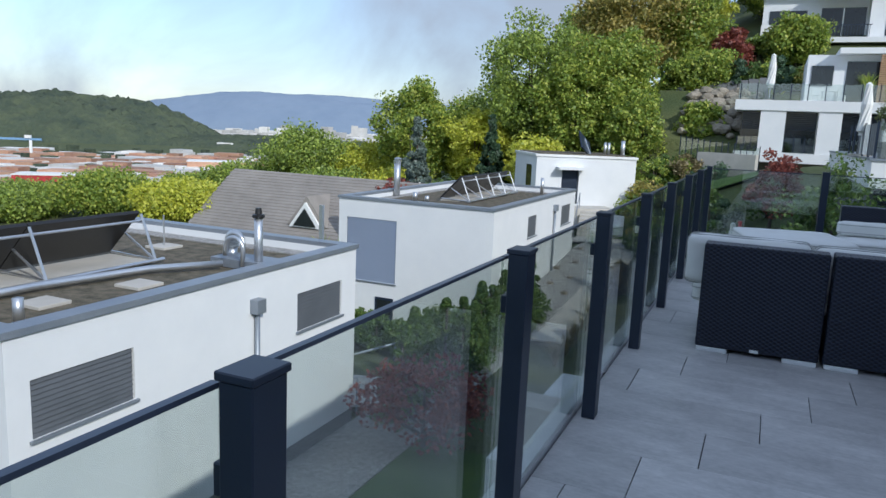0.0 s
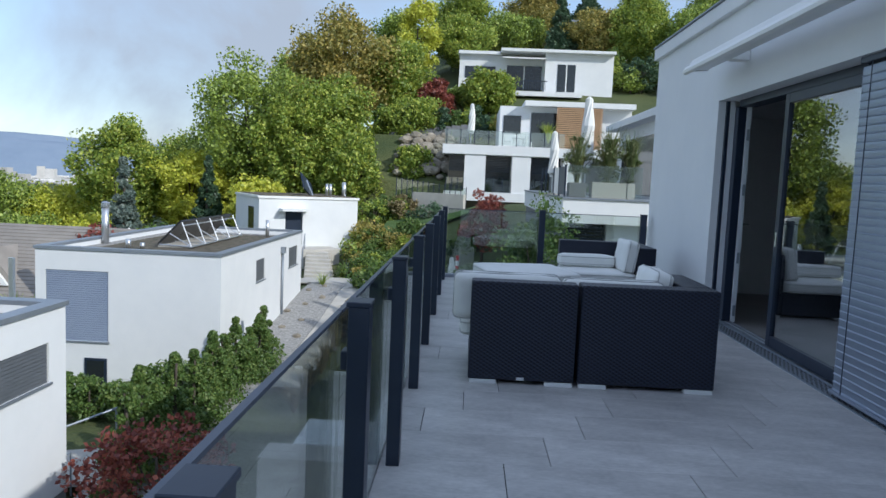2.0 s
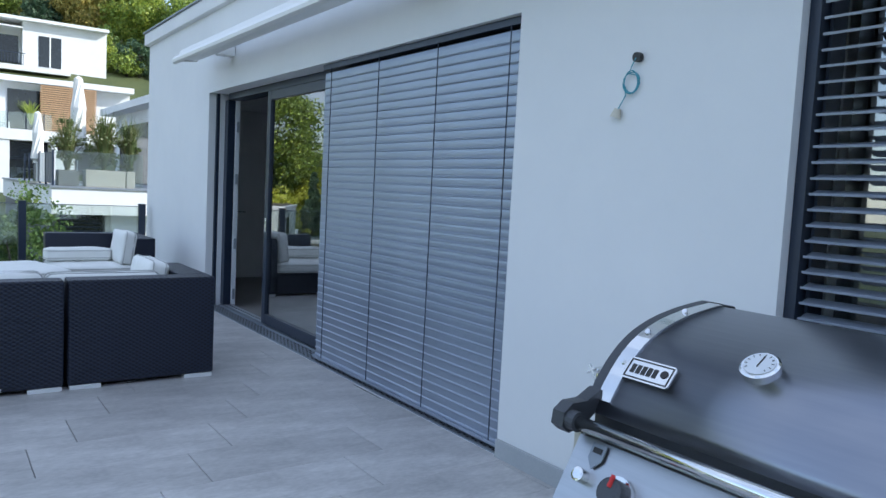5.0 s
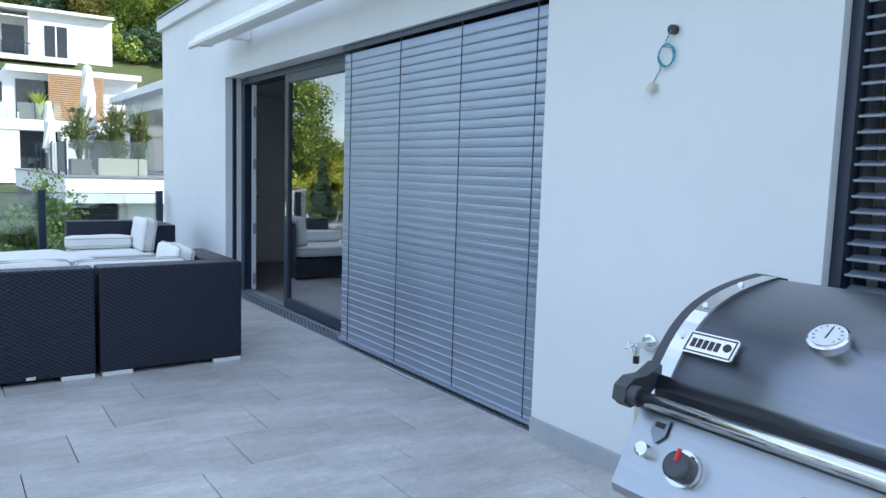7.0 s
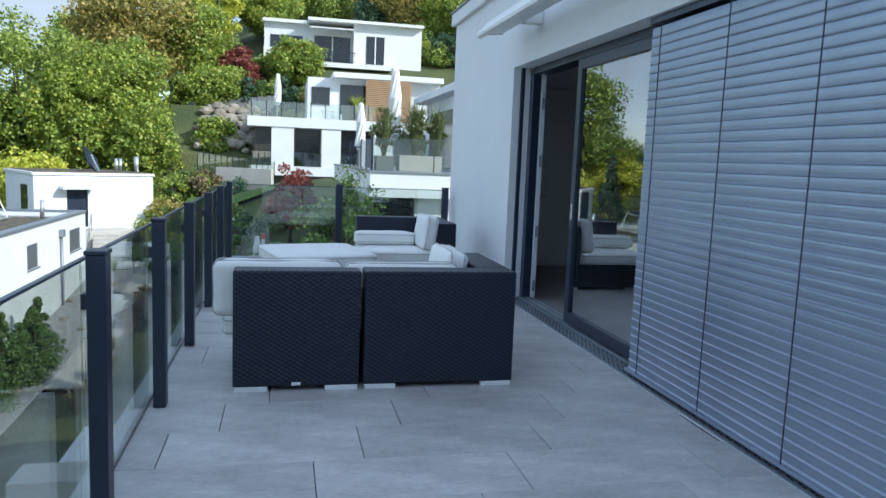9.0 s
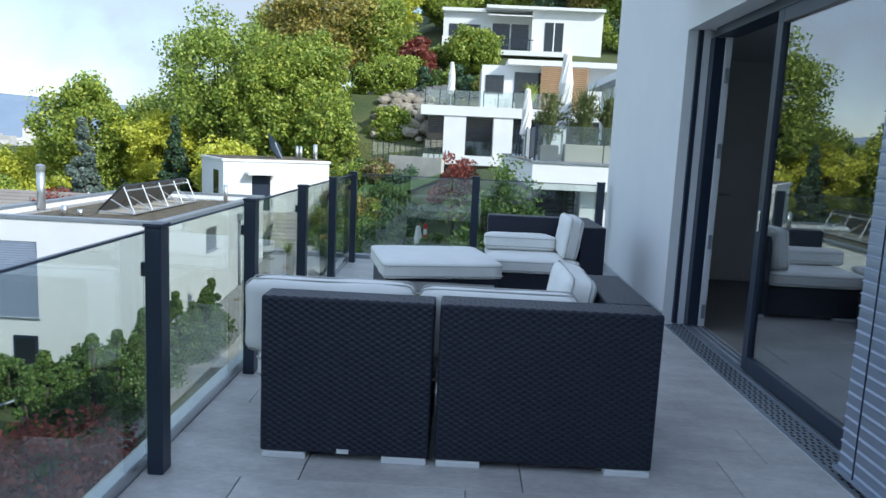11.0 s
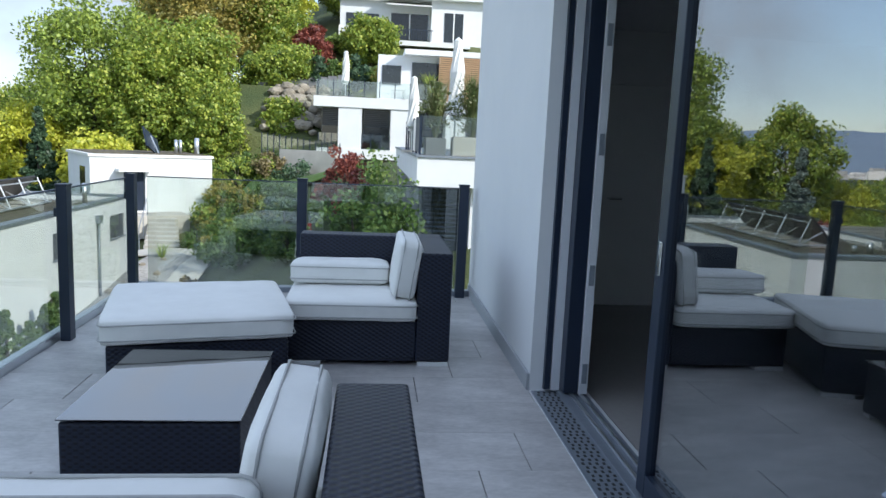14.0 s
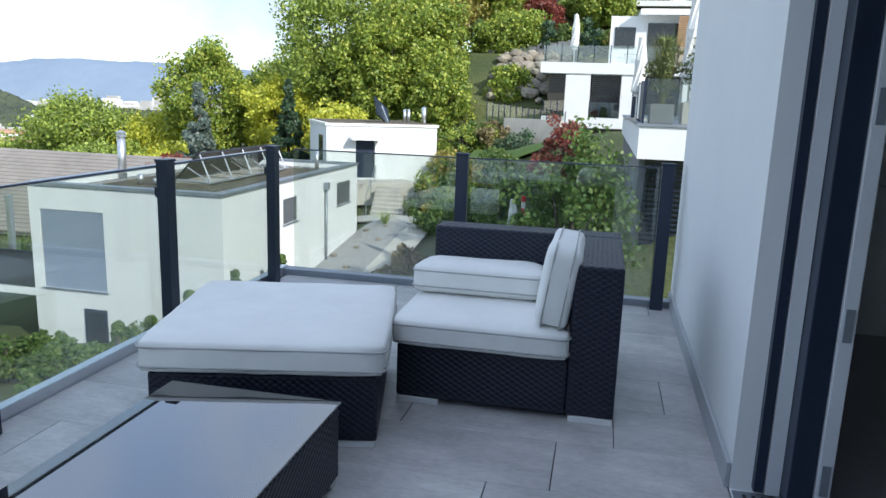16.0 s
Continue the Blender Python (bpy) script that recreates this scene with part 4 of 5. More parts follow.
# ---------- white flat-roofed houses ----------
def house_blind(parent, axis, at, a0, a1, z0, z1, out, n):
    """A lowered shutter in a shallow recess with a sill; out is the sign of the outward normal."""
    w = part("window", box(*((at - out * 0.06, at - out * 0.10, a0, a1, z0, z1) if axis == "x" else (a0, a1, at - out * 0.06, at - out * 0.10, z0, z1))), M_anth, parent, "window closed by a grey shutter")
    for i in range(n):
        za, zb = z0 + (z1 - z0) * i / n, z0 + (z1 - z0) * (i + 0.82) / n
        p, q = at - out * 0.055, at - out * 0.02
        prof = [(p, za), (q, za), (p + (q - p) * 0.3, zb), (p, zb)]
        part("slat", prism(prof, "y" if axis == "x" else "x", a0 + 0.02, a1 - 0.02) if axis == "x" else prism([(v, z) for v, z in prof], "x", a0 + 0.02, a1 - 0.02), M_slat if n > 20 else M_shutter, w)
    s = (at - out * 0.05, at + out * 0.05, a0 - 0.05, a1 + 0.05, z0 - 0.05, z0 - 0.003)
    part("sill", box(*(s if axis == "x" else (s[2], s[3], s[0], s[1], s[4], s[5]))), M_flash, w)


def flat_house(name, x0, x1, y0, y1, zb, zt, label, holes_x, holes_y, front_thick=0.3):
    h = thing(name, ((x0 + x1) / 2, (y0 + y1) / 2, zb), label, "house", "white flat-roofed houses")
    wall_with_holes("wall", "x", x1 - 0.3, 0.3, y0, y1, zb + 0.55, zt, holes_x, M_render, h)
    wall_with_holes("wall", "y", y0, 0.3, x0, x1 - 0.301, zb, zt, holes_y, M_render, h)
    part("wall", box(x0, x1 - 0.301, y1 - 0.3, y1, zb, zt), M_render, h)
    part("wall", box(x0, x0 + 0.3, y0 + 0.301, y1 - 0.301, zb, zt), M_render, h)
    part("plinth", box(x1 - 0.3, x1 - 0.02, y0, y1, zb - 1.0, zb + 0.549), M_plinth, h, "grey plinth")
    roof = part("roof", box(x0 + 0.301, x1 - 0.301, y0 + 0.301, y1 - 0.301, zt - 0.5, zt - 0.2), M_sedum, h, "planted gravel roof")
    for b in ((x0 - 0.05, x0 + 0.30, y0 - 0.05, y1 + 0.05), (x1 - 0.30, x1 + 0.05, y0 - 0.05, y1 + 0.05), (x0 + 0.30, x1 - 0.30, y0 - 0.05, y0 + 0.30), (x0 + 0.30, x1 - 0.30, y1 - 0.30, y1 + 0.05)):
        part("parapet_cap", box(*b, zt, zt + 0.10), M_flash, h, "grey metal parapet cap")
    g = 0.45
    for b in ((x0 + 0.31, x0 + 0.31 + g, y0 + 0.31, y1 - 0.31), (x1 - 0.31 - g, x1 - 0.31, y0 + 0.31, y1 - 0.31), (x0 + 0.31 + g, x1 - 0.31 - g, y0 + 0.31, y0 + 0.31 + g), (x0 + 0.31 + g, x1 - 0.31 - g, y1 - 0.31 - g, y1 - 0.31)):
        part("gravel_border", box(*b, zt - 0.199, zt - 0.17), M_gravel, roof, "gravel border strip")
    # added solid block; the darkness of unlit rooms is put into its colour
    part("core", box(x0 + 0.32, x1 - 0.42, y0 + 0.42, y1 - 0.32, zb, zt - 0.52), M_darkpane, h, "dark filler block for the unlit interior")
    return h


def roof_collector(x, y, z, length, n, label):
    """Row of sun collectors leaning on an aluminium rack; the dark backs and trusses face the terrace side."""
    c = thing("solar_collector", (x, y, z), label, "solar panel")
    w, hgt = 0.9, 1.0
    for k in range(n):
        a, b = y + k * length / n, y + (k + 1) * length / n - 0.03
        part("panel", prism([(x + 0.03, z + hgt), (x - 0.03, z + hgt + 0.05), (x - w - 0.03, z + 0.12), (x - w + 0.03, z + 0.07)], "y", a, b), M_black, c, "dark collector panel")
    for k in range(n + 1):
        yy = y + k * length / n - 0.02
        part("strut", tube([(x + 0.05, yy, z + hgt - 0.02), (x + 0.45, yy, z)], 0.03, 6), M_alu, c)
        part("strut", tube([(x + 0.45, yy, z + 0.03), (x - w + 0.05, yy, z + 0.08)], 0.028, 6), M_alu, c)
        part("strut", tube([(x + 0.40, yy, z + 0.05), (x - 0.42, yy, z + 0.52)], 0.026, 6), M_alu, c)
    part("rail", tube([(x + 0.06, y, z + hgt - 0.16), (x + 0.06, y + length, z + hgt - 0.16)], 0.03, 6), M_alu, c)
    part("rail", tube([(x + 0.45, y - 0.2, z + 0.03), (x + 0.45, y + length + 0.2, z + 0.03)], 0.04, 6), M_alu, c)
    part("base_slab", box(x - w, x + 0.35, y, y + length, z - 0.03, z + 0.02), M_conc, c, "pale ballast slab")
    return c


def flue(x, y, z, h, r, label, cap=False, name="flue_pipe"):
    f = thing(name, (x, y, z), label, "chimney")
    part("pipe", tube([(x, y, z), (x, y, z + h)], r, 14), M_alu, f, "", True)
    if cap:
        for k in range(4):
            part("cowl_ring", tube([(x, y, z + h + 0.02 + 0.045 * k), (x, y, z + h + 0.045 + 0.045 * k)], r * 1.2, 14), M_alu, f)
        part("cowl_top", tube([(x, y, z + h + 0.19), (x, y, z + h + 0.24)], r, 14, radii=[r * 1.2, r * 0.4]), M_alu, f)
    return f


def downpipe(x, y, zt, zb):
    d = thing("downpipe", (x, y, zb), "grey metal rainwater downpipe with a hopper box", "downpipe", "downpipes")
    part("hopper", box(x - 0.10, x + 0.12, y - 0.13, y + 0.13, zt - 0.28, zt, 0.01), M_flash, d)
    part("pipe", tube([(x, y, zt - 0.28), (x, y, zb)], 0.055, 10), M_flash, d, "", True)


# first house
wl1 = [(7.01, 8.77, -2.99, -2.14), (13.08, 14.81, -2.96, -2.14)]
h1 = flat_house("house", -15.6, -8.0, 6.66, 15.42, -6.0, -1.48, "white rendered house with a planted flat roof", wl1, [])
for a0, a1, z0, z1 in wl1:
    house_blind(h1, "x", -8.0, a0, a1, z0, z1, 1, 11)
downpipe(-7.93, 11.68, -1.95, -6.0)
roof_collector(-11.3, 6.95, -1.62, 5.1, 2, "dark solar collectors leaning on an aluminium rack")
f = flue(-8.75, 12.75, -1.66, 1.1, 0.09, "steel flue pipe with a black top")
part("flue_top", tube([(-8.75, 12.75, -0.56), (-8.75, 12.75, -0.50), (-8.75, 12.75, -0.48), (-8.75, 12.75, -0.36)], 0.1, 12, radii=[0.13, 0.13, 0.07, 0.06]), M_black, f, "black flue top")
flue(-9.2, 7.75, -1.66, 0.35, 0.08, "short vent pipe with a dark cap")
flue(-9.9, 13.3, -1.66, 0.28, 0.12, "round roof vent with a dome", True)
g = thing("goose_neck_pipe", (-9.1, 12.3, -1.66), "bent insulated pipes rising from the roof", "pipe")
for k, (dx, dy) in enumerate(((0, 0), (0.35, 0.45), (0.5, 0.62))):
    arc = [(-9.0 - dx, 12.55 + dy, -1.66)] + [(-9.0 - dx - 0.22 + 0.22 * math.cos(radians(a)), 12.55 + dy, -1.20 + 0.2 * math.sin(radians(a))) for a in range(0, 181, 20)] + [(-9.46 - dx, 12.55 + dy, -1.40)]
    part("bent_pipe", tube(arc, 0.05, 10), M_alu, g, "", True)
part("pipe_run", tube([(-9.4, 12.4, -1.55), (-10.2, 11.2, -1.56), (-10.6, 9, -1.56), (-10.6, 6.9, -1.56)], 0.07, 10), M_alu, g, "", True)
part("box_base", box(-9.9, -8.5, 12.6, 13.3, -1.67, -1.48, 0.01), M_flash, g)
for px, py in ((-9.8, 8.6), (-9.6, 10.4), (-12.2, 13.6)):
    s = thing("roof_slab", (px, py, -1.67), "pale paving slab on the planted roof", "paving slab", "roof slabs")
    part("slab", box(px - 0.3, px + 0.3, py - 0.3, py + 0.3, -1.68, -1.62, 0.01), M_conc, s)
rod = thing("lightning_rod", (-12.2, 13.6, -1.62), "thin metal rod on a roof slab", "rod")
part("rod", tube([(-12.2, 13.6, -1.62), (-12.2, 13.6, -0.9)], 0.02, 6), M_alu, rod)

# second house
wl2 = [(28.95, 30.15, -2.92, -2.05), (34.1, 35.75, -2.95, -2.03)]
wf2 = [(-12.70, -11.95, -6.30, -5.20), (-14.1, -11.90, -4.62, -2.18)]
h2 = flat_house("house", -14.45, -8.0, 24.88, 36.6, -5.9, -1.47, "white rendered house with shuttered windows and a planted roof", wl2, wf2[1:])
for a0, a1, z0, z1 in wl2:
    house_blind(h2, "x", -8.0, a0, a1, z0, z1, 1, 11)
house_blind(h2, "y", 24.88, -14.1, -11.9, -4.62, -2.18, -1, 32)
part("window", box(-12.72, -11.94, 24.84, 24.879, -6.30, -5.20), M_anth, h2, "small dark window")
part("pane", box(-12.64, -12.02, 24.83, 24.8395, -6.22, -5.28), M_darkpane, h2)
part("wall_foot", box(-14.45, -8.1, 24.9, 30, -7.5, -5.901), M_render, h2)
downpipe(-7.93, 32.74, -1.85, -5.3)
roof_collector(-10.9, 28.6, -1.62, 6.0, 4, "dark solar collectors leaning on an aluminium rack")
flue(-14.0, 28.8, -1.66, 1.45, 0.14, "tall steel chimney with a ribbed cowl", True)
flue(-12.6, 27.8, -1.66, 0.35, 0.1, "small roof vent pipe")
flue(-12.1, 27.9, -1.66, 0.22, 0.09, "small dark roof vent pipe")
flue(-9.4, 35.4, -1.66, 0.8, 0.09, "short steel pipe on the roof")
bal = thing("balcony", (-15.8, 26, -4.7), "dark glazed balcony with potted palms", "balcony")
part("slab", box(-17.2, -14.46, 24.9, 28.5, -4.95, -4.72), M_render, bal)
part("screen", box(-17.2, -14.47, 24.92, 24.95, -4.70, -3.55), M_darkpane, bal, "dark glass balustrade")
part("post", box(-15.6, -15.45, 25.2, 25.35, -4.72, -1.9), M_alu, bal)
for px in (-15.2, -15.9):
    tuft(px, 26, 0.9, 0.9, 40, L_green, "green potted palm on the balcony", -4.2, 0.03, "potted_palm")
    pot = thing("plant_pot", (px, 26, -4.72), "dark round plant pot", "pot")
    part("pot", tube([(px, 26, -4.72), (px, 26, -4.2)], 0.2, 12, radii=[0.15, 0.22]), M_plinth, pot)

# third house, turned against the row
A3 = math.atan2(3.3, 5.49)
m3 = Matrix.Translation((-12.45, 44.3, 0.06)) @ Matrix.Rotation(A3, 4, "Z")
L3 = 6.41
h3 = thing("house", (-10, 49, -3.4), "small white flat-roofed house with a dark door", "house", "white flat-roofed houses")
for b in ((0, 1.65, 0, 0.3, -6.6, -0.2), (2.75, L3, 0, 0.3, -6.6, -0.2), (1.65, 2.75, 0, 0.3, -0.95, -0.2), (1.65, 2.75, 0, 0.3, -6.6, -3.1), (0, 0.3, 0.3, 6, -6.6, -0.2), (L3 - 0.3, L3, 0.3, 6, -6.6, -0.2), (0.3, L3 - 0.3, 5.7, 6, -6.6, -0.2)):
    part("wall", box(*b, m=m3), M_render, h3)
part("roof", box(-0.08, L3 + 0.08, -0.08, 6.08, -0.199, -0.06, m=m3), M_whitep, h3)
part("roof_bed", box(0.2, L3 - 0.2, 0.2, 5.8, -0.059, -0.01, m=m3), M_sedum, h3)
part("door", box(1.70, 2.70, 0.10, 0.16, -3.09, -0.97, m=m3), M_anth, h3, "dark entrance door")
part("door_frame", box(1.651, 1.699, 0.05, 0.20, -3.09, -0.96, m=m3), M_anth, h3)
part("canopy", box(1.25, 3.0, -0.75, -0.002, -0.95, -0.80, m=m3), M_render, h3, "white canopy")
part("pane", box(-0.012, -0.002, 1.2, 2.6, -2.9, -0.8, m=m3), M_darkpane, h3)
s3 = thing("solar_collector", (-9.5, 50, 0), "small tilted solar panel on a frame", "solar panel")
part("panel", box(-0.8, 0.8, -0.04, 0.04, 0, 1.3, m=m3 @ Matrix.Translation((3.6, 1.4, 0.05)) @ Matrix.Rotation(radians(-38), 4, "X") @ Matrix.Rotation(radians(50), 4, "Z")), M_anth, s3)
part("strut", tube([m3 @ Vector((3.9, 1.6, 0)), m3 @ Vector((3.6, 2.0, 0.95))], 0.04, 6), M_alu, s3)
for u in (5.0, 5.25, 6.2):
    p = m3 @ Vector((u, 2.0, 0))
    flue(p.x, p.y, -0.02, 0.85 if u < 6 else 1.0, 0.09 if u < 6 else 0.14, "steel flue pipe on the flat roof")

# garden steps
st = thing("garden_steps", (-8.5, 42.5, -4.6), "pale stone garden steps leading to the small house", "steps", kind="structure")
for k in range(8):
    part("step", box(-8.85 - 0.09 * k, -7.2 - 0.13 * k, 40.9 + 0.45 * k, 41.5 + 0.45 * k, -5.4, -4.42 + 0.165 * k, 0.02, 1), M_conc, st)
part("landing", box(1.2, 4.6, -1.75, -0.005, -4.4, -3.18, 0.02, 1, m3), M_conc, st)
rl = thing("handrail", (-9.4, 42.6, -4.4), "thin steel handrail beside the steps", "handrail")
part("bar", tube([(-9.0, 40.9, -3.4), (-9.6, 44.3, -2.2)], 0.025, 6), M_flash, rl)
for k in range(3):
    part("post", tube([(-9.0 - 0.3 * k, 40.9 + 1.7 * k, -4.6 + 0.6 * k), (-9.0 - 0.3 * k, 40.9 + 1.7 * k, -3.4 + 0.6 * k)], 0.025, 6), M_flash, rl)
bo = thing("bollard_light", (-6.5, 41.6, -4.4), "dark cylindrical bollard lamp beside the path", "lamp")
part("column", tube([(-6.5, 41.6, -4.5), (-6.5, 41.6, -3.6)], 0.09, 12), M_anth, bo)
part("head", tube([(-6.5, 41.6, -3.6), (-6.5, 41.6, -3.5)], 0.1, 12), M_anth, bo)
# lower stair rail by the first house
lr = thing("stair_rail", (-8.4, 17.3, -6), "thin galvanised rail at outside stairs", "handrail")
for pts in ([(-9.6, 16.3, -5.9), (-9.6, 16.3, -4.9), (-8.0, 17.6, -4.4), (-7.6, 17.9, -4.4), (-7.6, 17.9, -5.9)], [(-9.3, 15.7, -6.0), (-9.3, 15.7, -5.3), (-8.35, 16.2, -5.0), (-8.35, 16.2, -6.0)], [(-8.0, 17.6, -4.4), (-8.0, 17.6, -5.9)]):
    part("bar", tube(pts, 0.028, 6), M_flash, lr)
strip("path_lower", -11.5, -7.2, 16.2, 18.4, M_conc, "pale concrete landing between the houses", 0.24)

# tiled roof house down the slope
th_ = thing("tiled_house", (-29, 44, -12), "house with a grey tiled pitched roof and dormer", "house")
part("wall", box(-35.6, -21.0, 41, 50, -14, -6.4), M_render, th_)
rf = part("roof", prism([(40.2, -6.6), (45.6, -2.6), (51, -6.6), (51, -6.8), (45.6, -2.85), (40.2, -6.8)], "x", -37.0, -20.0), M_plinth, th_)
for k in range(22):
    f0, f1 = k / 22, (k + 1.12) / 22
    ya, yb, za, zb = 40.1 + 5.5 * f0, 40.1 + 5.5 * min(f1, 1), -6.62 + 4.07 * f0, -6.62 + 4.07 * min(f1, 1)
    part("tile_course", prism([(ya, za + 0.02), (yb, zb + 0.02), (yb, zb + 0.05), (ya, za + 0.11)], "x", -37.1 + 0.1 * (k % 2), -19.9), M_rooftile, rf)
dm = part("dormer", prism([(-28.9, -5.6), (-27.3, -3.6), (-25.7, -5.6)], "y", 41.2, 45), M_rooftile, th_)
part("dormer_front", prism([(-28.6, -5.7), (-27.3, -4.0), (-26.0, -5.7)], "y", 41.0, 41.19), M_whitep, dm)
part("dormer_pane", prism([(-28.2, -5.6), (-27.3, -4.4), (-26.4, -5.6)], "y", 40.9, 40.99), M_darkpane, dm)
part("skylight", box(-23.9, -23.1, 42.0, 42.9, -5.2, -4.6, m=Matrix.Identity(4)), M_anth, th_)
flue(-23.5, 40.5, -8, 4.8, 0.3, "broad grey metal chimney stack")

# ---------- neighbour terrace building ----------
nb = thing("terraced_house", (7, 28, -3), "white terraced neighbour house with a planted roof terrace", "house")
part("terrace_slab", prism([(3.25, 23.7), (12, 23.7), (12, 40), (3.25, 40)], "z", 0.28, 1.03), M_render, nb)
part("slab_cap", prism([(3.2, 23.65), (12, 23.65), (12, 40), (3.2, 40)], "z", 1.031, 1.09), M_flash, nb)
part("wall", box(4.75, 9, 24.2, 35, -4, 0.279), M_render, nb)
part("wall", box(3.35, 4.749, 24.5, 40, -4, 0.279), M_plinth, nb, "grey recessed wall")
wb = part("window", box(3.48, 4.70, 24.40, 24.49, -3.4, 0.24), M_darkpane, nb, "tall window with open dark slats")
for k in range(26):
    part("slat", box(3.52, 4.68, 24.33, 24.39, -2.9 + 0.12 * k, -2.86 + 0.12 * k), M_anth, wb)
part("wall_upper", box(7.1, 12, 26.5, 35, 1.091, 4.0), M_render, nb)
part("roof", box(6.55, 12, 25.0, 35.5, 4.001, 4.27), M_render, nb)
part("window", box(7.07, 7.099, 27, 34, 1.15, 3.5), M_darkpane, nb)
pr = thing("balustrade", (3.5, 24, 1.1), "dark glazed balustrade of the neighbour terrace", "railing")
for k in range(6):
    y0 = 24.0 + 1.5 * k
    x0 = 3.32
    part("post", box(x0 - 0.03, x0 + 0.03, y0, y0 + 0.06, 1.09, 2.1), M_anth, pr)
    for q in range(3 if k < 3 else 0):
        part("panel", box(x0 - 0.02, x0, y0 + 0.1 + 0.48 * q, y0 + 0.46 + 0.48 * q, 1.15, 2.05), M_whitep if k == 1 else M_plinth, pr)
p = part("pane", box(3.35, 5.7, 23.78, 23.79, 1.12, 2.1), M_railglass, pr)
p.visible_shadow = False
for px, w, hh, mt in ((3.75, 0.55, 0.45, M_plinth), (4.75, 1.1, 0.5, M_conc), (5.45, 0.25, 0.5, M_conc)):
    pt = thing("planter", (px, 24.5, 1.09), "rectangular planter with bamboo", "planter", "planters with bamboo")
    part("trough", box(px - w / 2, px + w / 2, 24.2, 24.75, 1.09, 1.09 + hh, 0.02), mt, pt)
    part("soil", box(px - w / 2 + 0.05, px + w / 2 - 0.05, 24.25, 24.7, 1.09 + hh, 1.10 + hh), M_bark, pt)
    tuft(px, 24.5, 1.75, 0.6, int(60 + 190 * w), M_bamboo, "feathery bamboo in a planter", 1.05 + hh, 0.012, "bamboo")
    shrub(px, 24.5, w * 0.9 + 0.35, 1.6, M_bamboo, "leafy bamboo growth in a planter", 0.06, 50, 26, 1.05 + hh, "bamboo")


def parasol(x, y, z, h, r, label):
    t = thing("closed_parasol", (x, y, z), label, "parasol")
    part("pole", tube([(x, y, z), (x, y, z + h)], 0.03, 8), M_alu, t)
    part("canopy", tube([(x, y, z + h * 0.28), (x, y, z + h * 0.34), (x + 0.02, y, z + h * 0.7), (x, y, z + h * 0.97), (x, y, z + h)], r, 9, radii=[r * 0.7, r, r * 0.85, r * 0.5, 0.03]), M_cush, t, "folded cream canopy")
    part("base", box(x - 0.3, x + 0.3, y - 0.3, y + 0.3, z, z + 0.06), M_conc, t)


parasol(3.3, 27.5, 1.09, 2.3, 0.2, "closed cream parasol on the neighbour terrace")
parasol(5.0, 31.0, 1.09, 4.0, 0.32, "tall closed cream parasol on the neighbour terrace")
parasol(-0.3, 30.0, ground_z(-0.3, 30.0), -1.66 - ground_z(-0.3, 30.0), 0.19, "closed cream parasol in the garden below")
parasol(-22, 47.5, -9.5, 6.9, 0.4, "closed grey parasol behind the houses")

# ---------- apartment block on the slope ----------
ap = thing("apartment_building", (4, 62, -3), "white apartment house with deep loggias and roof terrace", "apartment building")
part("slab", box(-1.95, 12.8, 55.9, 70, 3.45, 4.15), M_render, ap)
part("slab", box(-1.75, 12.8, 55.9, 70, -0.05, 0.62), M_render, ap)
for a, b in ((-0.25, 1.35), (3.35, 4.75), (7.2, 8.6), (11.5, 12.8)):
    part("pier", box(a, b, 56.0, 58.2, 0.621, 3.449), M_render, ap)
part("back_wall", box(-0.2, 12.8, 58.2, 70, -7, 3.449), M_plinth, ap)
part("lower_wall", box(0.0, 12.8, 57.5, 58.19, -7, -0.051), M_terra, ap)
for a, b in ((-1.6, -0.26), (1.36, 3.34), (4.76, 7.19)):
    w = part("loggia_window", box(a + 0.1, b, 58.05, 58.19, 0.65, 3.44), M_darkpane, ap)
    for k in range(9):
        part("slat", box(a + 0.15, b - 0.05, 57.98, 58.04, 2.2 + 0.13 * k, 2.28 + 0.13 * k), M_anth, w)
    q = part("balustrade", box(a, b, 56.1, 56.13, 0.63, 1.65), M_railglass, ap, "glass balustrade")
    for k in range(4):
        part("post", box(a + (b - a) * k / 3 - 0.03, a + (b - a) * k / 3 + 0.03, 56.05, 56.1, 0.63, 1.68), M_anth, ap)
part("penthouse_wall", box(2.4, 12.9, 60.0, 69, 4.151, 7.55), M_render, ap)
part("penthouse_roof", box(4.3, 13.0, 59.0, 69.2, 7.551, 7.95), M_render, ap)
part("penthouse_window", box(4.9, 7.3, 59.93, 59.99, 4.3, 7.1), M_darkpane, ap)
part("penthouse_window", box(2.7, 4.1, 59.93, 59.99, 5.4, 6.8), M_darkpane, ap)
wsn = part("wood_screen", box(6.9, 10.3, 58.9, 58.93, 4.2, 7.5), M_bark, ap, "larch slat screen")
for k in range(22):
    part("slat", box(6.8, 10.4, 58.82, 58.89, 4.25 + 0.148 * k, 4.35 + 0.148 * k), M_wood, wsn)
for k in range(9):
    part("post", box(-1.7 + 1.05 * k, -1.64 + 1.05 * k, 56.0, 56.06, 4.15, 5.3), M_anth, ap)
part("glass_rail", box(-1.8, 7.2, 56.08, 56.10, 4.2, 5.25), M_railglass, ap)
part("glass_rail", box(-1.8, -1.78, 56.1, 66, 4.2, 5.25), M_railglass, ap)
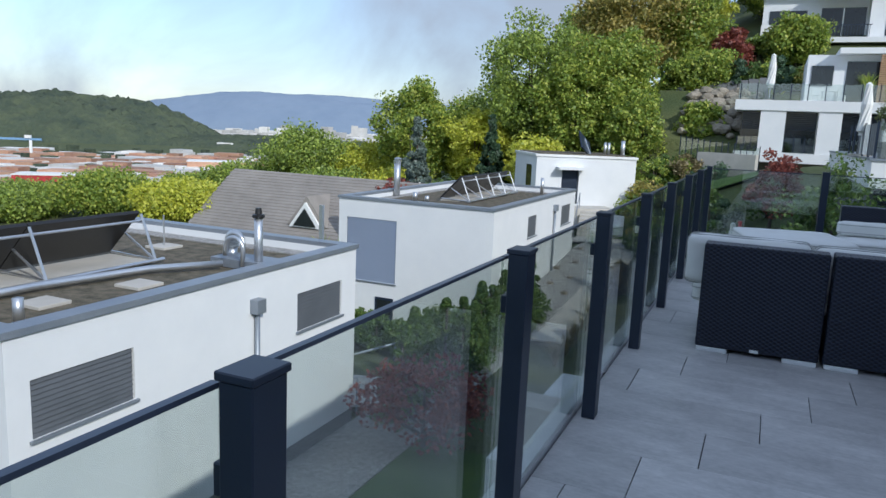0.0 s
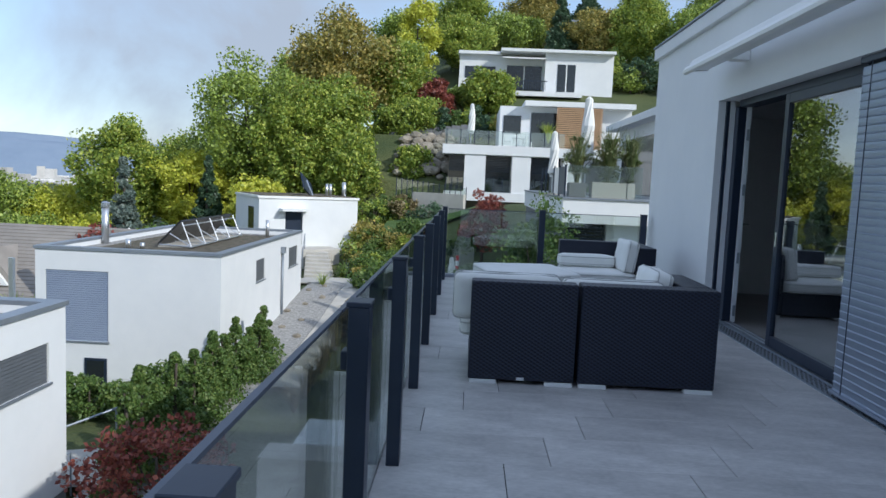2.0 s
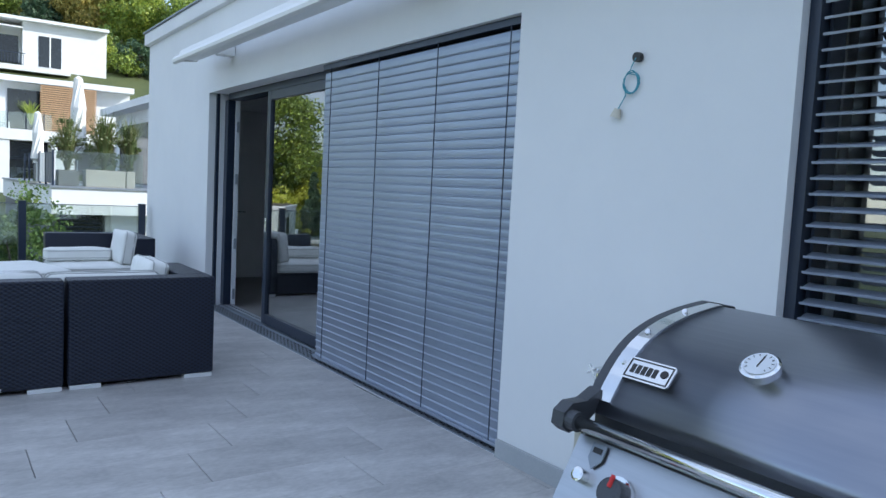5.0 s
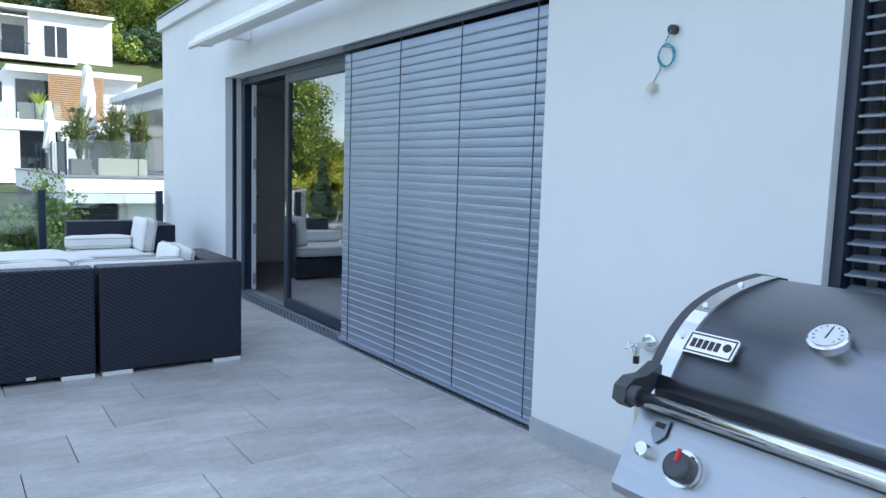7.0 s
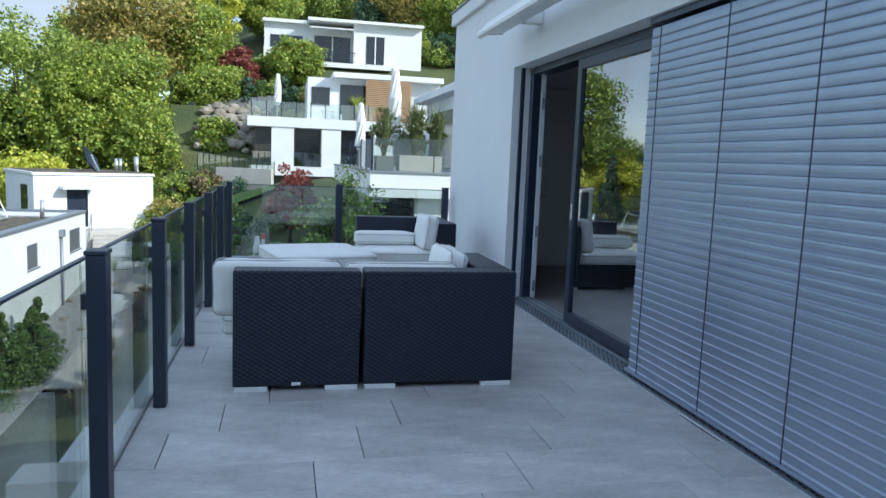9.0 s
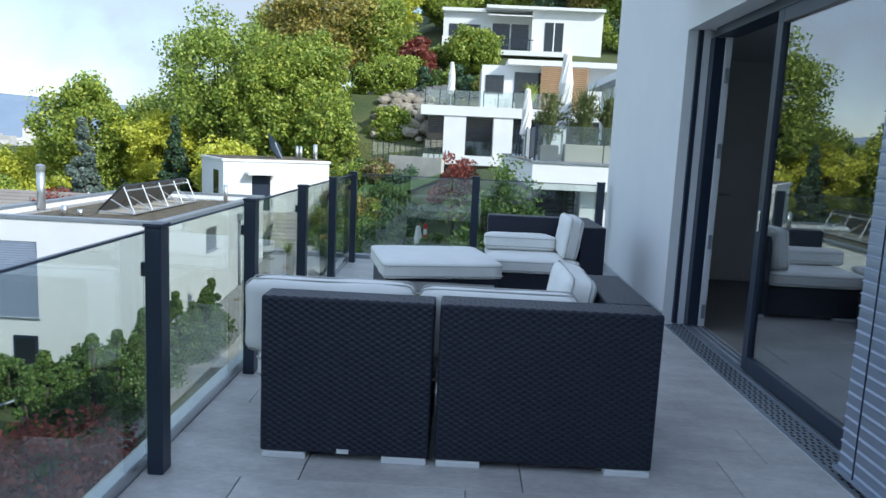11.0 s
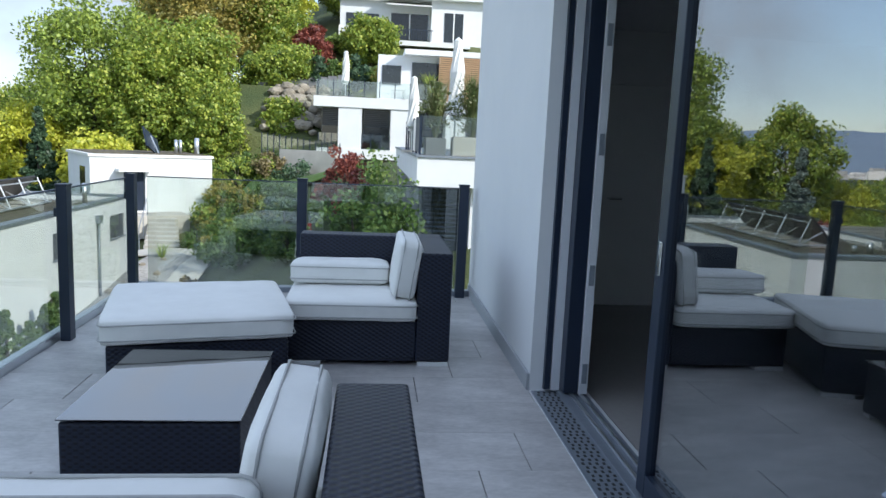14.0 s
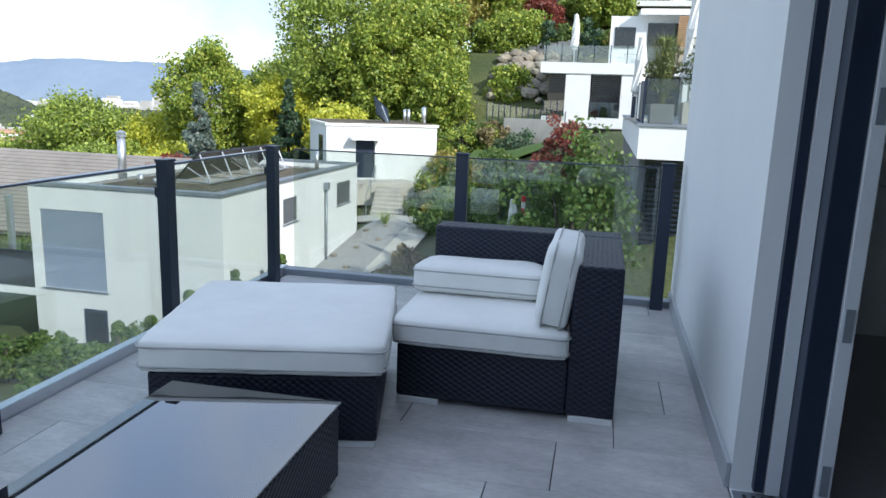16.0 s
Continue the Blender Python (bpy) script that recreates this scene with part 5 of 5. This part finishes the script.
for k, (cx, cy) in enumerate(((3.0, 57.6), (4.6, 57.4))):
    ch = thing("terrace_chair", (cx, cy, 4.15), "white metal terrace chair", "chair", "chairs on the roof terrace")
    part("seat", box(cx - 0.25, cx + 0.25, cy - 0.25, cy + 0.25, 4.58, 4.63), M_whitep, ch)
    part("backrest", box(cx - 0.25, cx - 0.2, cy - 0.25, cy + 0.25, 4.63, 5.05), M_whitep, ch)
    for sx in (-0.22, 0.22):
        for sy in (-0.22, 0.22):
            part("leg", tube([(cx + sx, cy + sy, 4.15), (cx + sx, cy + sy, 4.6)], 0.025, 6), M_whitep, ch)
tt = thing("terrace_table", (3.8, 57.5, 4.15), "white metal table on the roof terrace", "table")
part("tabletop", box(3.35, 4.3, 57.1, 57.9, 4.85, 4.9), M_whitep, tt)
for sx in (3.45, 4.2):
    part("leg", tube([(sx, 57.5, 4.15), (sx, 57.5, 4.86)], 0.04, 6), M_whitep, tt)
parasol(0.15, 56.7, 4.15, 3.15, 0.3, "closed white parasol on the roof terrace")
tuft(6.2, 58.3, 1.6, 1.0, 70, L_olive, "green potted palm on the roof terrace", 4.6, 0.05, "potted_palm")

# upper house
uh = thing("hillside_house", (7, 90, 10), "white hillside house with terraces", "house")
part("wall", box(-1.65, 8.3, 86, 96, 9, 15.9), M_render, uh)
part("roof", box(-1.8, 8.4, 85.4, 96, 15.901, 16.25), M_render, uh)
part("wall", box(8.0, 15.6, 84.0, 95, 9, 16.0), M_render, uh)
part("roof", box(3.0, 15.7, 83.2, 95, 16.001, 16.3), M_render, uh)
part("deck", box(-2.4, 12.0, 82.0, 86, 11.0, 11.5), M_render, uh)
for a, b, z0, z1, yy in ((-1.0, 2.5, 12.6, 14.6, 85.97), (3.8, 7.8, 11.6, 14.8, 85.97), (9.4, 11.4, 11.8, 14.8, 83.97)):
    w = part("window", box(a, b, yy - 0.03, yy, z0, z1), M_darkpane, uh)
    part("frame", box((a + b) / 2 - 0.06, (a + b) / 2 + 0.06, yy - 0.06, yy - 0.031, z0, z1), M_whitep, w)
part("awning", prism([(83.2, 15.2), (86, 15.8), (86, 15.9), (83.2, 15.3)], "x", 3.2, 8.0), M_whitep, uh)
for k in range(16):
    part("baluster", box(4.0 + 0.26 * k, 4.05 + 0.26 * k, 82.1, 82.15, 11.5, 12.6), M_anth, uh)
part("handrail", box(3.9, 8.1, 82.08, 82.17, 12.6, 12.68), M_anth, uh)
part("pillar", box(3.1, 3.5, 82.1, 82.5, 9, 13), M_render, uh)
part("pale_rail", box(-1.6, 2.8, 82.1, 82.16, 11.5, 12.7), M_whitep, uh)
uh2 = thing("hillside_house", (22, 110, 20), "pale house high among trees", "house")
part("wall", box(14, 30, 108, 116, 16, 24.5), M_render, uh2)
part("roof", box(13.4, 30.6, 107.4, 116.6, 24.501, 24.9), M_flash, uh2)
for k in range(4):
    part("window", box(15.5 + 3.6 * k, 17.5 + 3.6 * k, 107.95, 107.99, 20.5, 23.4), M_darkpane, uh2)

# retaining walls, rocks
rw = thing("garden_wall", (-1, 52, -2), "pale curved retaining wall below the slope", "wall", kind="structure")
part("wall", box(-3.9, 0.2, 52.6, 53.0, -4, 0.45, m=Matrix.Translation((-2, 53, 0)) @ Matrix.Rotation(radians(-25), 4, "Z") @ Matrix.Translation((2, -53, 0))), M_conc, rw)
gf_ = thing("garden_fence", (-2.5, 53.9, -0.6), "dark metal garden fence above the curved wall", "fence")
for k in range(14):
    q = (-5.2 + 0.4 * k, 54.6 - 0.07 * k)
    part("post", box(q[0] - 0.03, q[0] + 0.03, q[1] - 0.03, q[1] + 0.03, -2.2, 1.5 - 0.04 * k), M_anth, gf_)
    if k:
        part("panel", box(q[0] - 0.36, q[0] - 0.04, q[1], q[1] + 0.03, 0.0, 1.4 - 0.04 * k), M_railglass, gf_)
fw = thing("dark_fence", (-5, 66, 6), "dark slate fence on the slope above the rocks", "fence")
for k in range(9):
    part("panel", box(-7.2 + 0.8 * k, -6.45 + 0.8 * k, 66, 66.1, 3.6 + 0.11 * k, 5.5 + 0.11 * k), M_plinth, fw)
rng = np.random.default_rng(5)
bank = setting("slope_bank", prism([(57.5, -1), (58.2, 1.2), (65.5, 5.2), (67, 5.2), (67, -1)], "x", -8.5, -0.3), M_grass, "steep grassy bank behind the boulders")
rk = thing("rock_bank", (-4, 62, 2), "stacked limestone boulders holding the slope", "rocks")
for k in range(110):
    x, y = -5.6 + 4.9 * rng.random(), 58.5 + 6 * rng.random()
    z = 1.6 + (y - 58.5) * 0.55 + 0.25 * rng.random()
    s = 0.25 + 0.42 * rng.random()
    b = bmesh.new()
    bmesh.ops.create_icosphere(b, subdivisions=2, radius=s)
    for v in b.verts:
        v.co *= 1 + 0.35 * noise.noise(v.co * 2.2 / s + Vector((k, 0, 0)))
        v.co.z *= 0.7
        v.co += Vector((x, y, z))
    part("boulder", b, M_rock, rk)

# ---------- planting near the houses ----------
for k in range(13):
    y = 16.4 + 0.85 * k
    tree(-7.1 - 0.2 * math.sin(k), y, ground_z(-7.1, y) + 2.6 - 0.05 * k + 0.3 * math.sin(k * 2.3), 2.0, L_shrub, "dark green pointed hedge plant beside the gravel", kind="cone", leaf=0.075, clumps=60, per=110, low=0.03, category="shrub", name="hedge_plant")
for k in range(6):
    shrub(-12.6 + 0.95 * k, 21.6 + 0.3 * math.sin(k * 2), 1.5, 1.5 + 0.3 * math.sin(k * 1.7), L_shrub, "dark green laurel hedge plant", 0.085, 30, 100, name="hedge_plant")
tree(-5.8, 14.9, -3.75, 3.3, L_red, "small red-leaved japanese maple", leaf=0.10, clumps=46, per=70, low=0.25, name="maple_tree")
tree(0.95, 33.0, 0.85, 2.4, L_red, "small dark red japanese maple", leaf=0.11, clumps=40, per=70, low=0.3, name="maple_tree")
tree(2.1, 18.0, 1.0, 2.1, L_shrub, "bushy pine with reddish tips beyond the glass", -3.2, leaf=0.075, clumps=75, per=120, low=0.2, name="pine_tree")
tree(1.75, 20.0, 0.1, 1.6, L_shrub, "dark green garden bush", -3.0, leaf=0.08, clumps=50, per=100, low=0.1, name="bush")
for x, y, w, h, mt, lb in ((-7.6, 9.5, 1.3, 0.9, L_green, "low green fern by the gravel"), (-4.6, 38, 2.4, 1.2, L_shrub, "low green bush along the path"), (-3.4, 36, 2.6, 1.7, L_shrub, "low green bush along the path"), (-4.9, 42, 3.0, 0.9, L_olive, "ground cover shrub by the steps"), (-6.4, 45.5, 3.4, 0.9, L_olive, "ground cover shrub by the steps"), (-5.0, 45.4, 3.2, 1.0, L_shrub, "ground cover shrub by the steps"),
                          (-3.4, 39.5, 3.2, 1.6, L_shrub, "rounded green bush on the slope"), (-1.6, 37, 3.0, 1.9, L_dark, "dark juniper bush on the slope"), (-1.0, 33, 2.4, 1.3, L_shrub, "rounded green bush on the slope"), (0.8, 36.5, 2.6, 1.5, L_shrub, "rounded green bush on the slope"), (-6.7, 48, 2.6, 1.6, L_brown, "brownish shrub beside the house"), (-2.5, 51, 3.2, 1.3, L_dark, "dark hedge below the wall"), (-4.6, 33, 1.6, 0.9, L_dry, "dry lavender cushion by the path"), (-4.5, 30.5, 1.6, 0.9, L_dry, "dry lavender cushion by the path"), (-6.5, 52.5, 3, 2.4, L_olive, "shrub at the slope foot"), (-4.0, 55, 3.4, 2.6, L_shrub, "shrub at the slope foot"), (0.2, 29, 1.6, 1.2, L_shrub, "rounded green bush on the slope")):
    shrub(x, y, w, h, mt, lb, 0.10 if y < 30 else 0.14)
rng = np.random.default_rng(33)
for k in range(26):
    gx, gy = -6.6 + 4.6 * rng.random(), 41.6 + 6.0 * rng.random()
    shrub(gx, gy, 1.6 + 1.0 * rng.random(), 0.75 + 0.6 * rng.random(), (L_olive, L_shrub, L_shrub, L_brown)[k % 4], "low ground cover shrub on the garden slope", 0.11, 26, 70)
tuft(-7.3, 38.6, 0.8, 0.8, 60, L_green, "spiky green yucca in the gravel", name="yucca")
tuft(-7.7, 27.5, 0.5, 0.5, 30, L_green, "small green tuft in the gravel", name="yucca")
for k in range(9):
    tuft(-4.7 + 0.35 * math.sin(k * 3.1), 22 + 1.25 * k, 0.8, 0.6, 60, L_dry, "dry ornamental grass by the path")
for k in range(16):
    x, y = -7.9 + 1.5 * ((k * 0.37) % 1), 20 + 1.2 * k
    s = thing("garden_stone", (x, y, ground_z(x, y) + 0.2), "rough stone lying on the gravel", "stone", "stones on the gravel")
    b = bmesh.new()
    bmesh.ops.create_icosphere(b, subdivisions=1, radius=0.14 + 0.06 * ((k * 0.61) % 1))
    for v in b.verts:
        v.co = Vector((v.co.x, v.co.y, v.co.z * 0.6)) * (1 + 0.3 * noise.noise(v.co * 9 + Vector((k, 0, 0)))) + Vector((x, y, ground_z(x, y) + 0.24))
    part("stone", b, M_rock, s)
rng = np.random.default_rng(21)
for k in range(34):
    x, y = -10 + 14 * rng.random(), 56 + 25 * rng.random()
    if x > -2.2 and y < 72 or -6 < x < 0 and y < 66:
        continue
    shrub(x, y, 2.6 + 1.6 * rng.random(), 1.6 + 1.6 * rng.random(), (L_olive, L_shrub, L_green, L_brown)[k % 4], "wild shrub on the steep slope", 0.2, 34, 70)
for k in range(9):
    shrub(-8.0 + 1.1 * k, 67.2 + 0.5 * math.sin(k * 2.1), 2.2, 2.6, (L_shrub, L_olive, L_dark)[k % 3], "dense shrub behind the slope fence", 0.18, 34, 70, 5.2)
for k in range(12):
    shrub(15.5 + 1.3 * k, 88 + 3.0 * math.sin(k * 1.9), 4.2, 3.6 + 1.2 * math.sin(k * 2.7), (L_olive, L_shrub, L_green, L_dark)[k % 4], "dense shrub beside the hillside house", 0.22, 36, 80)
for k in range(18):
    shrub(-11.0 + 8.6 * rng.random(), 53.5 + 5.5 * rng.random(), 2.0 + 1.2 * rng.random(), 1.3 + 1.3 * rng.random(), (L_olive, L_shrub, L_brown, L_dry)[k % 4], "wild shrub at the foot of the slope", 0.16, 34, 80)
rp = thing("marker_post", (-0.1, 31.5, -2.9), "red and white striped marker post in the garden", "post")
for k in range(5):
    zz = ground_z(-0.1, 31.5) + 0.2 + 0.22 * k
    part("band", tube([(-0.1, 31.5, zz), (-0.1, 31.5, zz + 0.219)], 0.07, 10), M_red if k % 2 == 0 else M_whitep, rp)
lp = thing("garden_planter", (-1.7, 11.0, -2.9), "pale concrete planter box on the level below", "planter")
part("trough", box(-2.5, -0.9, 10.6, 11.2, -3.3, -2.55, 0.02), M_conc, lp)
part("ledge", box(-2.6, -0.2, 10.2, 14.5, -6.1, -3.31), M_render, lp)

# ---------- woods ----------
TREES = [
    (-18.5, 62, 11.8, 9.5, L_green, "tall bright green ash tree", "broad"), (-14.0, 60, 8.5, 7, L_olive, "green hillside tree", "broad"), (-11.0, 63, 9.5, 7, L_olive, "olive green hillside tree", "broad"),
    (-13.0, 75, 18.5, 11, L_brown, "tall brownish autumn oak tree", "broad"), (-8.0, 78, 16, 8, L_olive, "tall olive hillside tree", "broad"), (-7.0, 90, 23.3, 6, L_yellow, "tall yellow birch tree", "broad"),
    (-28.8, 60, 5.2, 7.2, L_olive, "round olive green tree", "broad"), (-23.6, 50, 2.0, 3.8, L_blue, "blue-grey spruce", "cone"), (-22.5, 60, 3.4, 6, L_yellow, "yellowing tree behind the spruce", "broad"),
    (-19.5, 55, 2.6, 3.4, L_dark, "dark conifer", "cone"), (-25.5, 64, 3.0, 5, L_yellow, "yellowing tree", "broad"), (-40.5, 60, 0.5, 10, L_green, "broad green tree", "broad"), (-34, 62, -0.5, 8, L_yellow, "yellowing green tree", "broad"),
    (-47, 58, -3.4, 8, L_green, "broad green tree", "broad"), (-50, 45, -3.9, 8.5, L_olive, "round olive tree", "broad"), (-40.5, 44, -4.0, 8, L_yellow, "yellow-green tree", "broad"), (-58, 42, -5.5, 8, L_green, "dark green tree", "broad"),
    (-66, 48, -6.5, 9, L_green, "dark green tree", "broad"), (-62, 70, -6.5, 10, L_olive, "olive tree in the valley", "broad"), (-75, 62, -9, 9, L_green, "green tree in the valley", "broad"), (-20, 66, 5, 8, L_green, "green tree at the wood's edge", "broad"),
    (-15.5, 54, 1.2, 5, L_yellow, "yellow-green shrub tree by the house", "broad"), (-5.5, 68, 9, 6.5, L_olive, "green hillside tree", "broad"), (-9, 58, 4.5, 5, L_olive, "olive hillside tree", "broad"), (-4.5, 60, 4.4, 3.6, L_olive, "olive hillside bush", "broad"),
    (-17, 82, 16, 9, L_olive, "hillside tree", "broad"), (-1.5, 96, 22, 8, L_olive, "green tree behind the white house", "broad"), (5, 104, 24.5, 9, L_green, "green tree behind the white house", "broad"), (12, 102, 25, 7, L_dark, "dark pine on the hill", "cone"),
    (16, 99, 24, 8, L_brown, "brown-green tree on the hill", "broad"), (21, 96, 25, 8, L_olive, "green tree on the hill", "broad"), (1.8, 78, 12.8, 6, L_olive, "drooping grey-green willow bush", "broad"), (-3.8, 76, 11.4, 4, L_red, "dark red maple on the slope", "broad"),
    (11, 99, 27, 6, L_dark, "dark pine on the hill", "cone"), (-24, 70, 6, 8, L_green, "green tree at the wood's edge", "broad"), (-30, 75, 4, 9, L_olive, "olive tree at the wood's edge", "broad"), (-10, 96, 22, 9, L_green, "hillside tree", "broad"), (-2, 108, 29, 10, L_olive, "tall tree on the hilltop", "broad"), (9, 112, 30, 10, L_brown, "tall tree on the hilltop", "broad"), (18, 122, 33, 10, L_dark, "dark tall pine on the hilltop", "cone"), (26, 120, 33, 9, L_olive, "tall tree on the hilltop", "broad"), (34, 108, 31, 11, L_green, "tall tree on the hilltop", "broad"), (-22, 92, 17, 10, L_green, "tall hillside tree", "broad"), (27, 92, 24, 9, L_green, "green tree on the hill", "broad"),
    (-33, 52, -2.8, 7, L_green, "green tree behind the tiled roof", "broad"), (-28, 53, -2.6, 6, L_yellow, "yellow-green tree behind the tiled roof", "broad"), (-19.5, 46, -2.6, 4.5, L_shrub, "dark hedge behind the white house", "broad"), (-17.5, 45, -3.0, 4.5, L_green, "hedge behind the white house", "broad"), (-23.0, 46, -2.7, 4.5, L_red, "dark red bush behind the white house", "broad"),
]
for x, y, top, w, mt, lb, kd in TREES:
    big = w > 6
    tree(x, y, top, w, mt, lb, kind=kd, leaf=0.25 if y > 70 else 0.21, clumps=165 if big else 85, per=150 if big else 120, low=0.12 if kd == "broad" else 0.03)

# ---------- valley ----------
def hill(name, cx, cy, rx, ry, top, base, material, label, rough=0.05, n=70, turn=0.0):
    bm = bmesh.new()
    rows = []
    c, s = math.cos(turn), math.sin(turn)
    for j in range(n + 1):
        row = []
        for i in range(n + 1):
            u, v = -1 + 2 * i / n, -1 + 2 * j / n
            d = math.sqrt(u * u + v * v)
            k = max(0.0, 1 - d ** 2.2) ** 0.8
            z = base - 4 + (top - base) * k * (1 + 0.25 * noise.noise((u * 2.3 + cx, v * 2.3, 1.0))) + (top - base) * rough * noise.noise((u * 26, v * 26, cx)) * min(1, k * 6) + (top - base) * rough * 0.6 * noise.noise((u * 61, v * 61, cx)) * min(1, k * 6)
            X, Y = u * rx, v * ry
            row.append(bm.verts.new((cx + X * c - Y * s, cy + X * s + Y * c, z)))
        rows.append(row)
    for A, B in zip(rows, rows[1:]):
        for i in range(n):
            bm.faces.new((A[i], A[i + 1], B[i + 1], B[i]))
    return tagged(part(name, bm, material, None, label, True), label, "hill", kind="structure")


# canopy greens are lifted a little to carry the valley haze
M_forest = surf("hazed_forest_canopy", (0.04, 0.06, 0.045), (0.10, 0.12, 0.065), 1.0, fine=0.12, coarse=0.02, bump=1.0, dist=6)
# distance haze is painted into the far ridge as a pale blue base colour
M_farhill = surf("ridge_haze_tint", (0.19, 0.25, 0.34), (0.23, 0.29, 0.38), 1.0, fine=0.02, coarse=0.003, bump=0.4, dist=10)
hill("backdrop_wooded_hill", -1500, 1120, 430, 300, 38, -62, M_forest, "dark wooded hill across the valley", 0.12, 110, 0.5)
hill("backdrop_wooded_ridge", -900, 1250, 420, 130, -34, -62, M_forest, "low dark wooded rise in the valley", 0.2, 90, 0.2)
hill("backdrop_far_ridge", -1800, 3000, 1620, 400, 112, -70, M_farhill, "long ridge on the horizon with blue haze in its colour", 0.03, 80, 0.3)
M_town = surf("town_walls", (0.55, 0.53, 0.50), (0.70, 0.68, 0.65), 0.8, fine=0.3, coarse=0.05, bump=0, island=0.35)
M_townroof = surf("town_roofs", (0.36, 0.17, 0.11), (0.5, 0.33, 0.22), 0.8, fine=0.3, coarse=0.05, bump=0, island=0.4)
M_hallred = surf("red_hall", (0.42, 0.03, 0.035), (0.5, 0.05, 0.05), 0.7, fine=0.5, coarse=0.1, bump=0)
M_pave = surf("pale_yard", (0.36, 0.34, 0.31), (0.5, 0.48, 0.44), 0.9, fine=0.2, coarse=0.02, bump=0)
rng = np.random.default_rng(11)


def town(name, n, r0, r1, a0, a1, size, hgt, material, label):
    V, F = [], []
    for _ in range(n):
        r, a = r0 + (r1 - r0) * rng.random(), radians(a0 + (a1 - a0) * rng.random())
        cx, cy = -math.sin(a) * r, math.cos(a) * r
        w, d, h = size * (0.5 + rng.random()), size * (0.4 + 0.7 * rng.random()), hgt * (0.6 + 0.9 * rng.random() ** 2)
        t = rng.random() * 0.5
        zb = ground_z(cx, cy) - 1
        k = len(V)
        for dz in (0, h + 1):
            for sx, sy in ((-1, -1), (1, -1), (1, 1), (-1, 1)):
                V.append((cx + (sx * w * math.cos(t) - sy * d * math.sin(t)) / 2, cy + (sx * w * math.sin(t) + sy * d * math.cos(t)) / 2, zb + dz))
        F += [(k, k + 1, k + 5, k + 4), (k + 1, k + 2, k + 6, k + 5), (k + 2, k + 3, k + 7, k + 6), (k + 3, k, k + 4, k + 7), (k + 4, k + 5, k + 6, k + 7)]
    me = bpy.data.meshes.new(name)
    me.from_pydata(V, [], F)
    me.materials.append(material)
    tagged(new(name, me), label, "buildings", kind="stuff")


town("town_buildings", 330, 620, 1150, 36, 62, 26, 8, M_town, "pale industrial buildings in the valley")
town("town_red_buildings", 280, 640, 1100, 37, 62, 26, 8, M_townroof, "reddish roofs and containers in the valley")
town("town_trees", 420, 450, 1250, 26, 64, 14, 7, M_forest, "dark tree rows between valley buildings")
town("town_far_buildings", 420, 1500, 2900, 22, 42, 34, 16, M_town, "pale far town below the ridge")
town("town_towers", 26, 1900, 2300, 30, 38.5, 24, 36, M_town, "white tower blocks at the ridge foot")
for a, r, w, d, h, mt, nm, lb in ((52.5, 640, 46, 26, 13, M_hallred, "red_hall_building", "long red warehouse in the valley"), (40, 800, 95, 30, 16, M_townroof, "brown_hall_building", "long brown factory hall"), (48, 560, 150, 60, 0.8, M_pave, "freight_yard", "pale open freight yard"), (42, 700, 90, 50, 6, M_town, "grey_hall_building", "wide grey hall roof")):
    cx, cy = -math.sin(radians(a)) * r, math.cos(radians(a)) * r
    hb = thing(nm, (cx, cy, ground_z(cx, cy)), lb, "building")
    zb = ground_z(cx, cy)
    mm = Matrix.Translation((cx, cy, zb)) @ Matrix.Rotation(radians(40), 4, "Z")
    part("hall", box(-w / 2, w / 2, -d / 2, d / 2, -2, h, m=mm), mt, hb)
    if h > 2:
        part("roof", box(-w / 2 - 0.5, w / 2 + 0.5, -d / 2 - 0.5, d / 2 + 0.5, h, h + 0.8, m=mm), M_town, hb)
cr_ = thing("gantry_crane", (-833, 605, -62), "blue and white container gantry crane in the valley", "crane")
mm = Matrix.Translation((-833, 605, -60)) @ Matrix.Rotation(radians(42), 4, "Z")
M_craneblue = surf("crane_blue", (0.15, 0.3, 0.5), (0.2, 0.36, 0.56), 0.6, bump=0)
part("girder", box(-40, 20, -1.2, 1.2, 22, 24.5, m=mm), M_craneblue, cr_)
for q in (-40, 8):
    part("leg", box(q - 1.5, q + 1.5, -1.2, 1.2, -4, 22, m=mm), M_whitep, cr_)
part("cabin", box(2, 9, -3, 3, 24.5, 28, m=mm), M_whitep, cr_)
